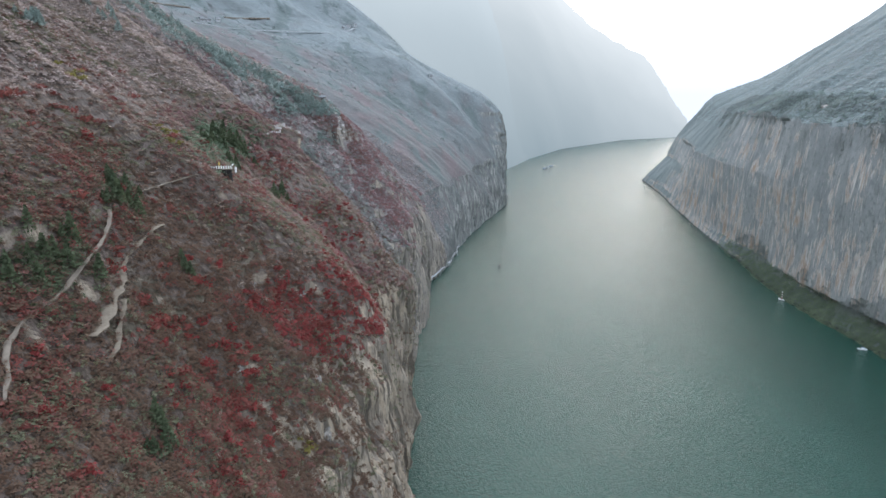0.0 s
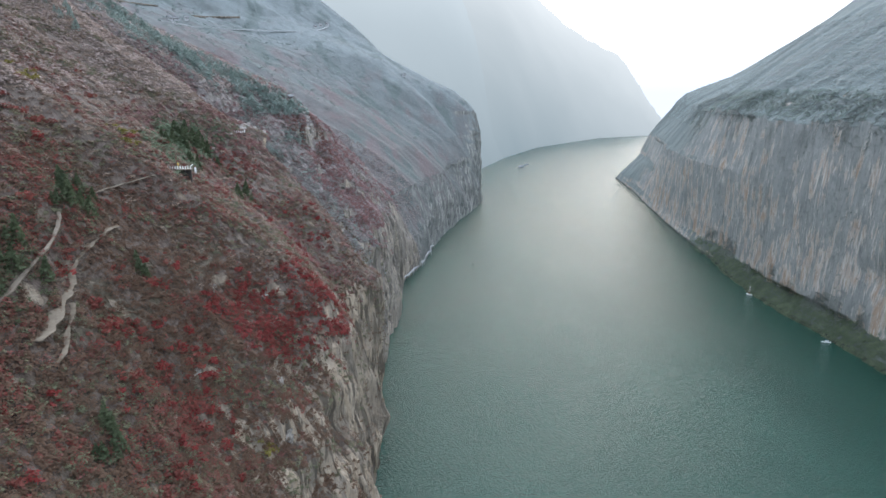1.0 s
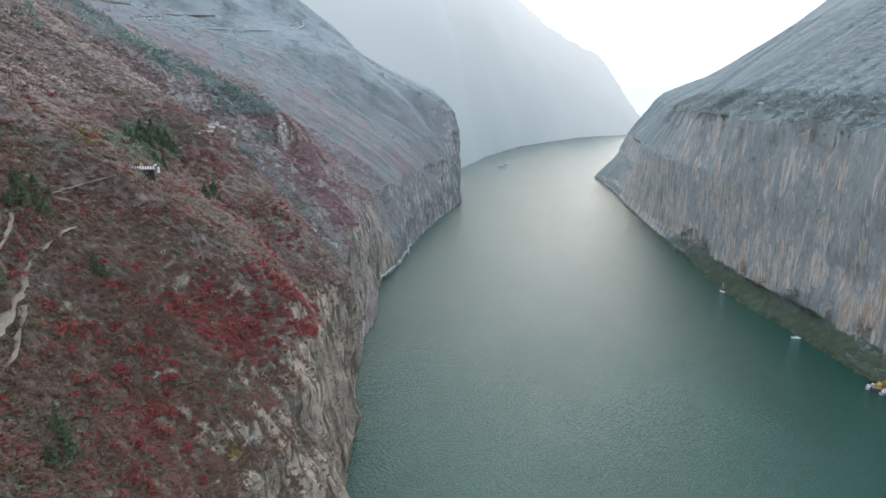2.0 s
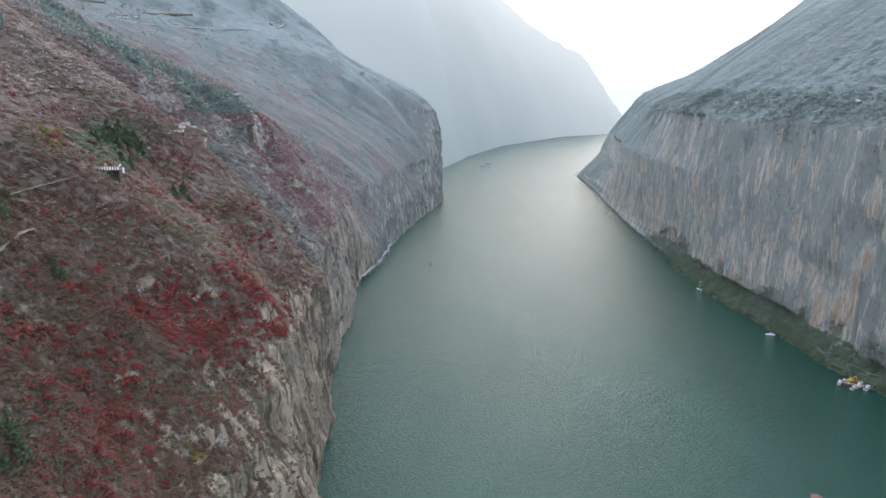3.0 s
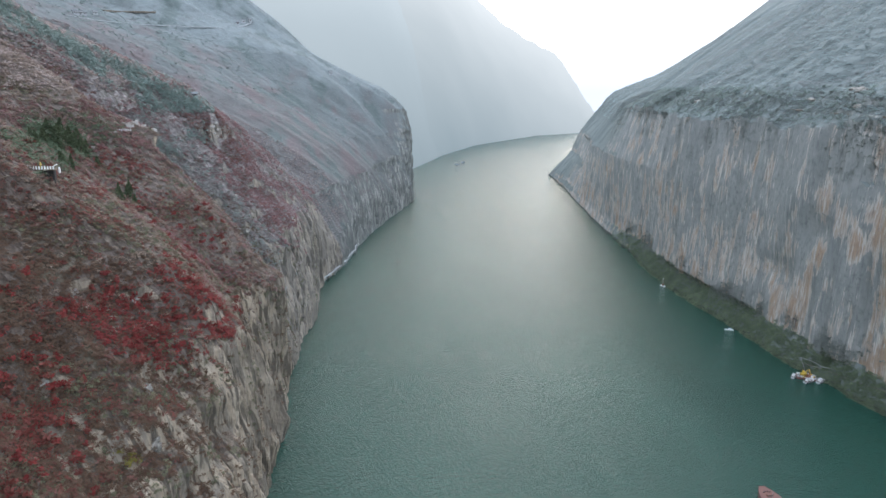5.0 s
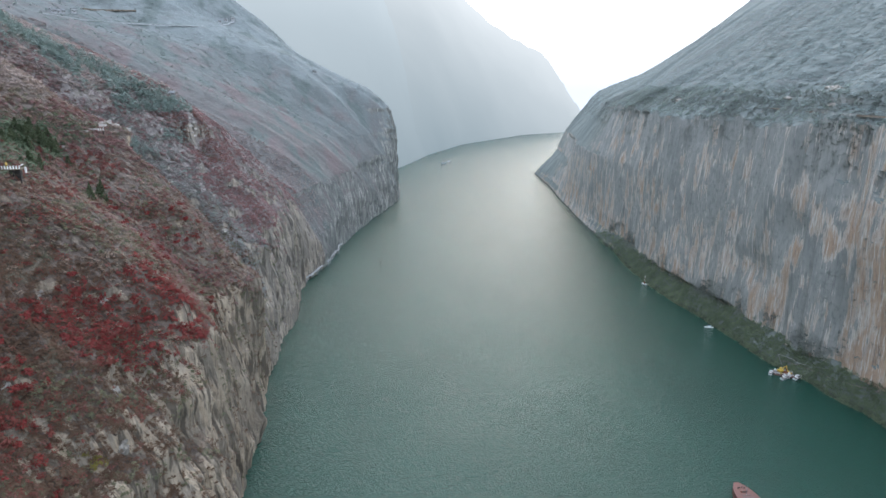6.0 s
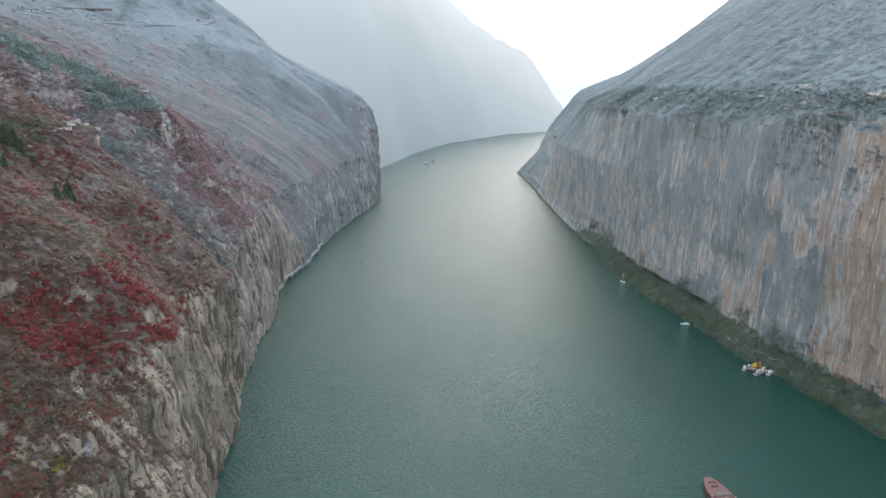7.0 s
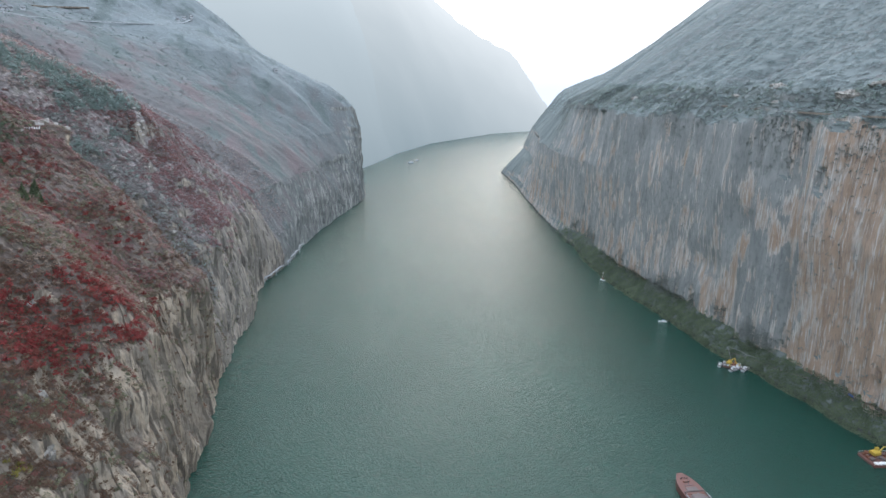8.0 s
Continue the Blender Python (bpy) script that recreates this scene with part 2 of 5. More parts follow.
def streaked_cliff():
    """Blue-grey limestone; where it has flaked it is buff with fine upright streaks, and iron-stained upstream; dark earth where it lies back."""
    m = Mat("right_gorge_wall", 0.9, 0.2)

    def ranged(source, a, b, low, high):
        node = m.n.new("ShaderNodeMapRange")
        for key, value in (("From Min", a), ("From Max", b), ("To Min", low), ("To Max", high)):
            node.inputs[key].default_value = value
        m.l.new(source, node.inputs["Value"])
        return node.outputs[0]

    fine, mid = m.noise(1.0, detail=6, rough=0.7), m.noise(7, (1, 1, 1.8), 6, 0.62, 2.0)
    broad = m.noise(30, (1, 1, 1.7), 4, 0.55, 4.0)
    # weathered grey face, mottled with moss and small growth
    rock = m.mix(m.ramp(mid, (0.34, 0.0), (0.66, 1.0)), (0.23, 0.239, 0.227), (0.298, 0.301, 0.281))
    rock = m.mix(m.ramp(broad, (0.42, 0.0), (0.62, 0.55)), rock, (0.188, 0.198, 0.19))
    moss = m.noise(3.2, (1, 1, 1.5), 7, 0.7, 6.0)
    rock = m.mix(m.ramp(moss, (0.52, 0.0), (0.64, 0.75)), rock, (0.15, 0.167, 0.157))
    # streaks run straight down: wide ones, narrow ones and hair lines
    wide, thin, hair = m.noise(2.6, (80, 1, 7), 5, 0.6, 3.0), m.noise(1.0, (150, 1, 13), 4, 0.6, 13.0), m.noise(0.6, (150, 1, 15), 3, 0.6, 33.0)
    # flaked patches, more of them low on the face, their edges drawn out along the streaks
    lower, upstream = ranged(m.axis("Z"), 12, 180, 0.068, -0.05), ranged(m.axis("Y"), 395, 340, 0.0, 0.22)
    zone = m.math("ADD", m.noise(12, (1, 1, 3.0), 5, 0.55, 9.0, 0.2), m.math("MULTIPLY", m.math("SUBTRACT", wide, 0.5), 0.36))
    zone = m.math("ADD", zone, m.math("MULTIPLY", m.math("SUBTRACT", thin, 0.5), 0.22))
    zone = m.math("ADD", m.math("ADD", zone, ranged(m.axis("Z"), 180, 200, 0.0, -0.2)), m.math("ADD", lower, upstream))
    # sheets of the face that have kept their dark skin, and one that has lost it
    for along, height, wide_by, tall_by, amount in ((386, 62, 30, 34, -0.17), (466, 125, 24, 46, -0.1), (392, 120, 20, 20, 0.07), (610, 150, 60, 30, -0.06)):
        a = m.math("MULTIPLY", m.math("SUBTRACT", m.axis("Y"), along), 1 / wide_by)
        b = m.math("MULTIPLY", m.math("SUBTRACT", m.axis("Z"), height), 1 / tall_by)
        fall = m.math("POWER", 2.718, m.math("MULTIPLY", m.math("ADD", m.math("MULTIPLY", a, a), m.math("MULTIPLY", b, b)), -1.0))
        zone = m.math("ADD", zone, m.math("MULTIPLY", fall, amount))
    flaked = m.ramp(zone, (0.53, 0.0), (0.558, 0.9))
    buff = m.mix(m.ramp(mid, (0.35, 0.0), (0.65, 1.0)), (0.36, 0.312, 0.265), (0.46, 0.405, 0.348))
    rust = m.mix(m.ramp(mid, (0.35, 0.0), (0.65, 1.0)), (0.31, 0.215, 0.15), (0.39, 0.28, 0.2))
    stone = m.mix(m.ramp(zone, (0.58, 0.0), (0.68, 1.0)), buff, rust)
    stone = m.mix(m.math("MULTIPLY", m.ramp(thin, (0.52, 0.0), (0.6, 0.7)), m.ramp(zone, (0.6, 1.0), (0.72, 0.15))), stone, (0.53, 0.475, 0.42))
    stone = m.mix(m.ramp(hair, (0.36, 0.7), (0.45, 0.0)), stone, (0.17, 0.145, 0.125))
    rock = m.mix(flaked, rock, stone)
    # stray pale runs of lime and dark seepage on the grey
    rock = m.mix(m.math("MULTIPLY", m.ramp(thin, (0.555, 0.0), (0.61, 0.75)), m.ramp(zone, (0.44, 0.08), (0.52, 1.0))), rock, (0.48, 0.455, 0.41))
    rock = m.mix(m.ramp(m.noise(1.2, (70, 1, 12), 4, 0.6, 21.0), (0.36, 0.45), (0.42, 0.0)), rock, (0.13, 0.134, 0.138))
    earth = m.mix(m.ramp(mid, (0.35, 0.0), (0.65, 1.0)), (0.142, 0.164, 0.156), (0.162, 0.184, 0.175))
    earth = m.mix(m.ramp(fine, (0.35, 0.4), (0.58, 0.0)), earth, (0.112, 0.13, 0.122))
    up = m.math("ADD", m.axis("Z", "Normal"), m.math("MULTIPLY", m.math("SUBTRACT", mid, 0.5), 0.3))
    wet = ranged(m.axis("Z"), 3.2, 1.4, 0.0, 1.0)
    lies = m.ramp(up, (0.33, 0.0), (0.45, 1.0))
    m.colour(m.mix(wet, m.mix(lies, rock, earth), (0.05, 0.055, 0.048)))
    relief = m.math("ADD", m.math("ADD", wide, m.math("MULTIPLY", flaked, -0.5)), m.math("ADD", m.math("MULTIPLY", fine, 0.5), m.math("MULTIPLY", moss, 0.9)))
    m.bump(m.math("MULTIPLY", relief, m.math("SUBTRACT", 1.0, m.math("MULTIPLY", lies, 0.8))), 0.6, 1.0)
    return m.m


RIGHT_WALL = streaked_cliff()


def river_water():
    m = Mat("river_water", 0.12, 0.47)
    drift = m.noise(160, (0.6, 1.6, 1), 4)
    m.colour(m.mix(m.ramp(drift, (0.35, 0.0), (0.7, 1.0)), (0.0105, 0.0435, 0.0315), (0.014, 0.0535, 0.039)))
    m.b.inputs["IOR"].default_value = 1.33
    rip = m.noise(1.9, (1.15, 1, 1), 4, 0.6)
    swell = m.noise(11, (1.3, 1, 1), 3, 0.5, 5.0)
    calm = m.ramp(m.noise(60, (1, 1.6, 1), 4, 0.55, 8.0), (0.35, 0.9), (0.65, 1.0))
    h = m.math("ADD", m.math("MULTIPLY", rip, calm), m.math("MULTIPLY", swell, 0.7))
    m.bump(h, 1.0, 1.1)
    return m.m


WATER = river_water()


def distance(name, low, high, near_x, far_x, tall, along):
    """A far mountain as a plain glowing backdrop: the valley's bright haze is put into its emission colour, paler the
    higher and the farther it runs.
    """
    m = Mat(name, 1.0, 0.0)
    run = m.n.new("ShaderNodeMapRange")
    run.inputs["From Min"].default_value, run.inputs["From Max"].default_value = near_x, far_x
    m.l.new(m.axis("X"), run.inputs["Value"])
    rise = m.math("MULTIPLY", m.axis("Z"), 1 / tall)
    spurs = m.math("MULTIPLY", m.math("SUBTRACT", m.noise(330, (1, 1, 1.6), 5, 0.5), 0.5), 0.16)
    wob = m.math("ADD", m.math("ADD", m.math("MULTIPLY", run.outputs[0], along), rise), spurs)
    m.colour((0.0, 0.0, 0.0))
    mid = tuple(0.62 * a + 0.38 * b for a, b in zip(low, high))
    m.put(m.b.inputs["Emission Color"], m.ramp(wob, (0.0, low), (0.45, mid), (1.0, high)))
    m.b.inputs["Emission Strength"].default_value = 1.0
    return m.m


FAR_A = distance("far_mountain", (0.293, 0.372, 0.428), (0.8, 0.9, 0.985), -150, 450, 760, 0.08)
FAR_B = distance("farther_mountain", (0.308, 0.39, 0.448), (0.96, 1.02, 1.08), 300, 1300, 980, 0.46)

BRUSH = leaves("brown_scrub", (0.106, 0.066, 0.0442), (0.1505, 0.094, 0.0634), (0.1993, 0.128, 0.0864), 11.0)
# ridge, upper slope and spur scrub: lifted leaf colours stand in for haze
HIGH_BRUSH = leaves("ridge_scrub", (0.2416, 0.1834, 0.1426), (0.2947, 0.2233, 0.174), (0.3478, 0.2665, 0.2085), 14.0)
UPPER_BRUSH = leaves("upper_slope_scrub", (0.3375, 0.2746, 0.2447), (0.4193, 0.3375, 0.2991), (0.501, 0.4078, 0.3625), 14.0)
SPUR_BRUSH = leaves("hazed_brown_scrub", (0.2697, 0.228, 0.2175), (0.3324, 0.2819, 0.2691), (0.3952, 0.3392, 0.3231), 16.0)
PURPLE = leaves("russet_scrub", (0.1512, 0.0739, 0.0605), (0.2184, 0.1008, 0.0829), (0.28, 0.1366, 0.112), 14.0)
OLIVE = leaves("olive_scrub", (0.11, 0.1183, 0.0742), (0.1675, 0.17, 0.1045), (0.2413, 0.2288, 0.135), 12.0)
# right slope scrub: haze is worked into these pale, bluish leaf colours
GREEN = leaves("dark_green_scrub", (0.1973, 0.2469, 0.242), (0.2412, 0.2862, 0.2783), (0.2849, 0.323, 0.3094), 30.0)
BANK = leaves("grey_green_bank_bushes", (0.0827, 0.1131, 0.0702), (0.1431, 0.1842, 0.116), (0.2188, 0.2681, 0.1704), 9.0)
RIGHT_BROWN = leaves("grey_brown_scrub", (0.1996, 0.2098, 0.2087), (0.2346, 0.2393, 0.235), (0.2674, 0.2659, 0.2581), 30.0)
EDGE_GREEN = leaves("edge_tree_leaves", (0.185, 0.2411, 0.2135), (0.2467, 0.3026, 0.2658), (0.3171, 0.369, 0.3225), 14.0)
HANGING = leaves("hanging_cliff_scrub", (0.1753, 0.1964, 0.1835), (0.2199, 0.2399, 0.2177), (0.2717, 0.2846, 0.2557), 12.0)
# gully and spur growth is paled and greyed to imitate haze
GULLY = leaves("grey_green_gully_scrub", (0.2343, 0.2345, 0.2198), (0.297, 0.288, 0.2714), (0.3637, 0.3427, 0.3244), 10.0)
SPUR_RED = leaves("hazed_red_scrub", (0.2087, 0.1208, 0.1166), (0.2707, 0.1505, 0.143), (0.3271, 0.1866, 0.176), 16.0)
RED = leaves("scarlet_leaves", (0.16, 0.034, 0.032), (0.262, 0.053, 0.049), (0.372, 0.085, 0.07), 5.0)
DARK_RED = leaves("dark_red_leaves", (0.155, 0.056, 0.046), (0.235, 0.074, 0.06), (0.3, 0.102, 0.08), 9.0)
YELLOW = leaves("yellow_green_leaves", (0.13, 0.12, 0.03), (0.22, 0.19, 0.05), (0.3, 0.26, 0.08), 5.0)
# mountain wood and its pines are paled and greyed to stand for haze
WOOD = Mat("hazed_mountain_wood", 0.8, 0.2)
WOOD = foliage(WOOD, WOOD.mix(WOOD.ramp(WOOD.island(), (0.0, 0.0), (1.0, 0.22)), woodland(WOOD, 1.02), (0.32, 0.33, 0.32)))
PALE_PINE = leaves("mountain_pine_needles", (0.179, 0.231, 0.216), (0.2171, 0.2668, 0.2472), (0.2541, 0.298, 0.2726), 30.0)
# ridge pines get a paler, bluer green in place of haze
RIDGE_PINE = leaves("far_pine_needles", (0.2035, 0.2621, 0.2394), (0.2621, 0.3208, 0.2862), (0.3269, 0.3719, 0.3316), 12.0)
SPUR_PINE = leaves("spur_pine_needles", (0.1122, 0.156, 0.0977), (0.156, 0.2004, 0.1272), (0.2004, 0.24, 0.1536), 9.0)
NEEDLE = leaves("pine_needles", (0.066, 0.09, 0.05), (0.096, 0.122, 0.066), (0.13, 0.152, 0.085), 6.0)
BARK = plain("bark", (0.11, 0.085, 0.065), 0.9)
STONE = plain("path_stone", (0.22, 0.182, 0.14), 0.85, 0, 0.7, 1.6)
MASONRY = plain("weathered_masonry", (0.52, 0.485, 0.44), 0.85, 0, 0.7, 1.4)
EARTH = plain("bare_earth", (0.215, 0.176, 0.13), 0.95, 0, 0.75, 1.2)
RUBBLE = plain("rubble", (0.17, 0.155, 0.14), 0.95, 0, 0.5, 1.5)
CONCRETE = plain("pale_concrete", (0.62, 0.61, 0.58), 0.8, 0, 0.3, 1.2)
WHITE = plain("white_paint", (0.8, 0.8, 0.78), 0.6, 0, 0.25, 0.8)
# worn pale paint, greyed so that white walls on the mountain look hazed
PLASTER = plain("hazed_worn_plaster", (0.42, 0.43, 0.43), 0.8, 0, 0.35, 2.0)
SHADE = plain("dark_timber_shade", (0.05, 0.045, 0.04), 0.8)
TILE = plain("grey_roof_tile", (0.16, 0.17, 0.18), 0.7)
OCHRE = plain("ochre_paint", (0.5, 0.34, 0.09), 0.6)
YELLOWP = plain("yellow_machine_paint", (0.46, 0.32, 0.05), 0.45)
HULLRED = plain("red_brown_hull_paint", (0.15, 0.068, 0.055), 0.5, 0, 0.35, 3.0)
DECK = plain("dull_red_deck_paint", (0.29, 0.13, 0.1), 0.6, 0, 0.4, 2.0)
HOLD = plain("dark_cargo_hold", (0.15, 0.125, 0.115), 0.9, 0, 0.5, 2.0)
STEEL = plain("grey_steel", (0.3, 0.31, 0.32), 0.45, 0.6, 0.3, 1.0)
RUST = plain("rusty_steel", (0.2, 0.085, 0.05), 0.75, 0.2, 0.5, 1.0)
BLACK = plain("black_rubber", (0.025, 0.025, 0.025), 0.8)
BLUE = plain("blue_tarpaulin", (0.06, 0.1, 0.26), 0.5)
BLUEGREY = plain("blue_grey_paint", (0.2, 0.25, 0.32), 0.55)


def crag_stone():
    m = Mat("pale_crag", 0.9, 0.2)
    cracks = m.noise(1.6, (1, 1, 2.5), 6, 0.65, 4.0, 0.5)
    c = m.mix(m.ramp(cracks, (0.35, 0.0), (0.65, 1.0)), (0.13, 0.125, 0.115), (0.42, 0.39, 0.34))
    c = m.mix(m.ramp(m.noise(7, detail=4), (0.45, 0.0), (0.7, 0.6)), c, (0.1, 0.09, 0.075))
    m.colour(c).bump(cracks, 0.8, 0.6)
    return m.m


CRAG = crag_stone()

# ---- the lie of the land ----
def grain(a, b, seed):
    """Smooth random values between 0 and 1 over a plane, one lump a unit."""
    ia, ib = np.floor(a), np.floor(b)
    fa, fb = a - ia, b - ib
    fa, fb = fa * fa * (3 - 2 * fa), fb * fb * (3 - 2 * fb)

    def knot(p, q):
        k = np.sin(p * 127.1 + q * 311.7 + seed * 74.7) * 43758.5453
        return k - np.floor(k)

    low = knot(ia, ib) * (1 - fa) + knot(ia + 1, ib) * fa
    top = knot(ia, ib + 1) * (1 - fa) + knot(ia + 1, ib + 1) * fa
    return low * (1 - fb) + top * fb


def rough(a, b, seed, octaves=4):
    """Layered grain, about -1 to 1."""
    total, size = np.zeros(np.broadcast(a, b).shape), 1.0
    for n in range(octaves):
        total = total + (grain(a / size, b / size, seed + n) * 2 - 1) * size
        size *= 0.5
    return total / 1.6


class Bank:
    """One side of the gorge: how far the ground lies back from the shore, by the place along the river and the height."""

    def __init__(self, side, heights, shore):
        self.side, self.heights, self.shore, self.cuts, self.shelves, self.carved = side, heights, shore, [], [], []

    def cut(self, y, *back):
        self.cuts.append((y, back))

    def line(self, y):
        ys, xs = zip(*self.shore)
        return np.interp(y, ys, xs)

    def back(self, y, z):
        ys = [c[0] for c in self.cuts]
        table = np.array([c[1] for c in self.cuts], float)
        k = np.clip(np.searchsorted(ys, y) - 1, 0, len(ys) - 2)
        f = np.clip((y - np.take(ys, k)) / (np.take(ys, k + 1) - np.take(ys, k)), 0, 1)
        f = f * f * (3 - 2 * f)
        out = np.zeros(np.broadcast(y, z).shape)
        for n in range(len(ys)):
            w = np.where(k == n, 1 - f, 0) + np.where(k == n - 1, f, 0)
            if np.any(w):
                out = out + w * np.interp(z, self.heights, table[n])
        return out


left = Bank(-1, (0, 40, 85, 125, 165, 200, 250, 310, 380, 470), ((-400, -40), (0, -24), (282, -16), (345, -19), (448, -22), (500, -19), (548, -12), (620, -16), (655, -14), (700, 1), (812, 21), (955, 57), (1160, 119), (1230, 124), (1400, 122), (1700, 162), (1920, 243), (2100, 320), (2300, 420)))
left.cut(-300, 0, 12, 34, 64, 96, 128, 182, 252, 335, 450)
left.cut(190, 0, 12, 42, 68, 94, 132, 186, 256, 338, 450)
left.cut(243, 0, 8, 30, 58, 98, 135, 190, 260, 340, 450)
left.cut(288, 0, 6, 11, 40, 83, 132, 192, 262, 340, 450)
left.cut(338, 0, 8, 23, 53, 95, 136, 196, 266, 345, 450)
left.cut(398, 0, 4, 7, 34, 75, 114, 188, 264, 345, 450)
left.cut(448, 0, 10, 37, 77, 114, 142, 198, 270, 345, 450)
left.cut(488, 0, 6, 19, 45, 93, 126, 202, 275, 350, 450)
left.cut(512, 0, 6, 16, 43, 84, 120, 205, 280, 350, 450)
left.cut(560, 0, 5, 15, 44, 66, 106, 212, 305, 380, 470)
left.cut(635, 0, 6, 16, 36, 78, 135, 240, 335, 420, 520)
left.cut(735, 0, 8, 34, 92, 150, 215, 305, 400, 480, 560)
left.cut(850, 0, 7, 26, 62, 112, 170, 250, 400, 490, 580)
left.cut(985, 0, 5, 20, 52, 102, 145, 225, 390, 480, 590)
left.cut(1110, 0, 5, 20, 46, 84, 118, 185, 325, 430, 540)
left.cut(1210, 0, 5, 9, 13, 25, 62, 172, 242, 336, 455)
left.cut(1340, 0, 10, 30, 60, 95, 150, 275, 390, 480, 600)
left.cut(1600, 0, 30, 90, 160, 240, 320, 430, 560, 700, 850)
left.cut(2400, 0, 60, 160, 260, 360, 460, 600, 760, 900, 1050)

right = Bank(1, (0, 15, 60, 110, 180, 198, 240, 320, 420, 520), ((-400, 420), (200, 378), (282, 371), (350, 362), (421, 353), (500, 352), (620, 348), (680, 356), (773, 368), (932, 388), (1260, 437), (1480, 470), (1536, 480), (1560, 520), (1600, 640), (1700, 1000), (1800, 1500)))
right.cut(-300, 0, 13, 14, 12, 17, 36, 106, 215, 380, 560)
right.cut(350, 0, 13, 12, 9, 13, 33, 104, 215, 380, 560)
right.cut(430, 0, 14, 14, 13, 17, 35, 106, 218, 380, 560)
right.cut(505, 0, 18, 19, 19, 22, 43, 110, 222, 380, 560)
right.cut(560, 0, 19, 20, 20, 23, 45, 112, 225, 380, 560)
right.cut(650, 0, 17, 18, 17, 21, 46, 116, 230, 385, 560)
right.cut(770, 0, 9, 10, 10, 22, 50, 122, 240, 400, 560)
right.cut(930, 0, 4, 6, 8, 38, 80, 142, 255, 410, 560)
right.cut(1080, 0, 4, 9, 15, 66, 110, 166, 280, 420, 570)
right.cut(1260, 0, 6, 25, 42, 103, 139, 218, 320, 450, 580)
right.cut(1500, 0, 10, 54, 76, 132, 154, 258, 390, 540, 700)
right.cut(1800, 0, 20, 46, 72, 110, 125, 215, 390, 540, 700)


def steps(*spans):
    """Places from spans of (start, end, step)."""
    return np.concatenate([np.arange(a, b, s) for a, b, s in spans])


def lay(bank, y, z, crag, fold):
    """Points of the ground at places y along the river and heights z, with crags and folds in it."""
    y, z = np.meshgrid(y, z, indexing="ij")
    jag = 0.0
    if bank.side > 0:
        # the cliff's upper edge is ragged
        jag = (rough(y / 45, y * 0 + 4.1, 15, 3) * 11 + rough(y / 9, y * 0 + 6.3, 16, 2) * 5) * 0.8 * np.clip((z - 125) / 50, 0, 1) * np.clip((255 - z) / 40, 0, 1)
        # the bushy foot below the cliff rises and falls in scallops
        jag = jag + rough(y / 34, y * 0 + 9.7, 27, 3) * 4 * np.clip((34 - z) / 16, 0, 1) * np.clip(z / 5, 0, 1) * np.clip((850 - y) / 150, 0, 1)
    back = bank.back(y, z + jag)
    if bank.side > 0:
        back = back + np.minimum(z, 0) * 1.3
    slope = (bank.back(y, z + 6) - bank.back(y, z - 6)) / 12
    lying = np.clip((slope - 0.25) / 0.6, 0, 1)
    far = 1 + np.clip((y - 500) / 700, 0, 1.5)
    # the cliffs are fluted: their relief changes fast along the river and slowly with height
    tall = crag * (3.2 if bank.side > 0 else 2.2)
    ribs = rough(y / (16 * crag * far), z / (70 * tall * far), 11, 3) * 4.5 * crag * far
    flutes = rough(y / (5 * crag), z / (26 * tall), 23, 3) * 1.6 * crag
    # thin upright blades of rock
    lean = y + 0.06 * z * (bank.side < 0)
    blades = 1 - np.abs(rough(lean / (15 * crag), z / (60 * tall), 29, 2))
    blades2 = 1 - np.abs(rough(lean / (4.2 * crag), z / (20 * tall), 33, 2))
    flutes = flutes - (blades**2 - 0.5) * 8.0 * crag - (blades2**3 - 0.4) * 3.2 * crag
    if bank.side > 0:
        flutes = flutes * 0.45
    else:
        # upright slabs that overlap like scales, each ending in a sharp edge
        for size, deep, seed in ((23.0, 6.5, 61), (9.0, 3.2, 63)):
            u = (y + 0.1 * z + rough(z / 34, y / 70, seed, 3) * 0.35 * size) / size
            edge = np.floor(u)
            share = grain(edge * 3.7, np.floor(z / 47) + edge * 0 + 0.5, seed)
            flutes = flutes + (0.5 - (u - edge)) * deep * (0.25 + share)
            rim = np.minimum(u - edge, 1 - (u - edge)) * size
            flutes = flutes + deep * 1.5 * np.clip(share * 1.6 - 0.4, 0, 1) * np.exp(-((rim / (0.055 * size + 0.35)) ** 2))
    ledges = rough(y / 20 + z / 30, z / 8, 37, 3) * (0.25 if bank.side > 0 else 0.7)
    folds = rough(y / (30 * fold) + z / 140, z / 90, 51, 4) * 7 * fold
    lumps = rough(y / 7, z / 15, 67, 3) * (2.2 if bank.side < 0 else 1.0) * np.clip((760 - y) / 80, 0.2, 1)
    # broad buttresses and gullies on the mountain beyond
    butts = rough((y + 0.5 * z) / 85, z / 260, 71, 3) * 25 * np.clip((y - 690) / 120, 0, 1) * np.clip((1230 - y) / 120, 0.15, 1) * np.clip(z / 90, 0.2, 1) * (bank.side < 0)
    off = butts + (ribs + flutes + ledges) * (1 - lying) ** 1.7 + (folds + lumps) * lying * np.sqrt(far)
    off = off * np.clip((z + 6) / 20, 0.3, 1)
    back = back + off
    shore = bank.line(y) + rough(y / 22, y * 0 + 3.3, 5, 3) * 3.0
    x = shore + bank.side * back
    for sy, sz, by, wide in bank.shelves:
        x = x + by * np.exp(-(((y - sy) / wide) ** 2) - ((z - sz) / (0.7 * wide)) ** 2)
    for sy, sz, ry, rz, deep in bank.carved:
        x = x + bank.side * deep * np.clip((1 - ((y - sy) / ry) ** 2 - ((z - sz) / rz) ** 2) * 3, 0, 1)
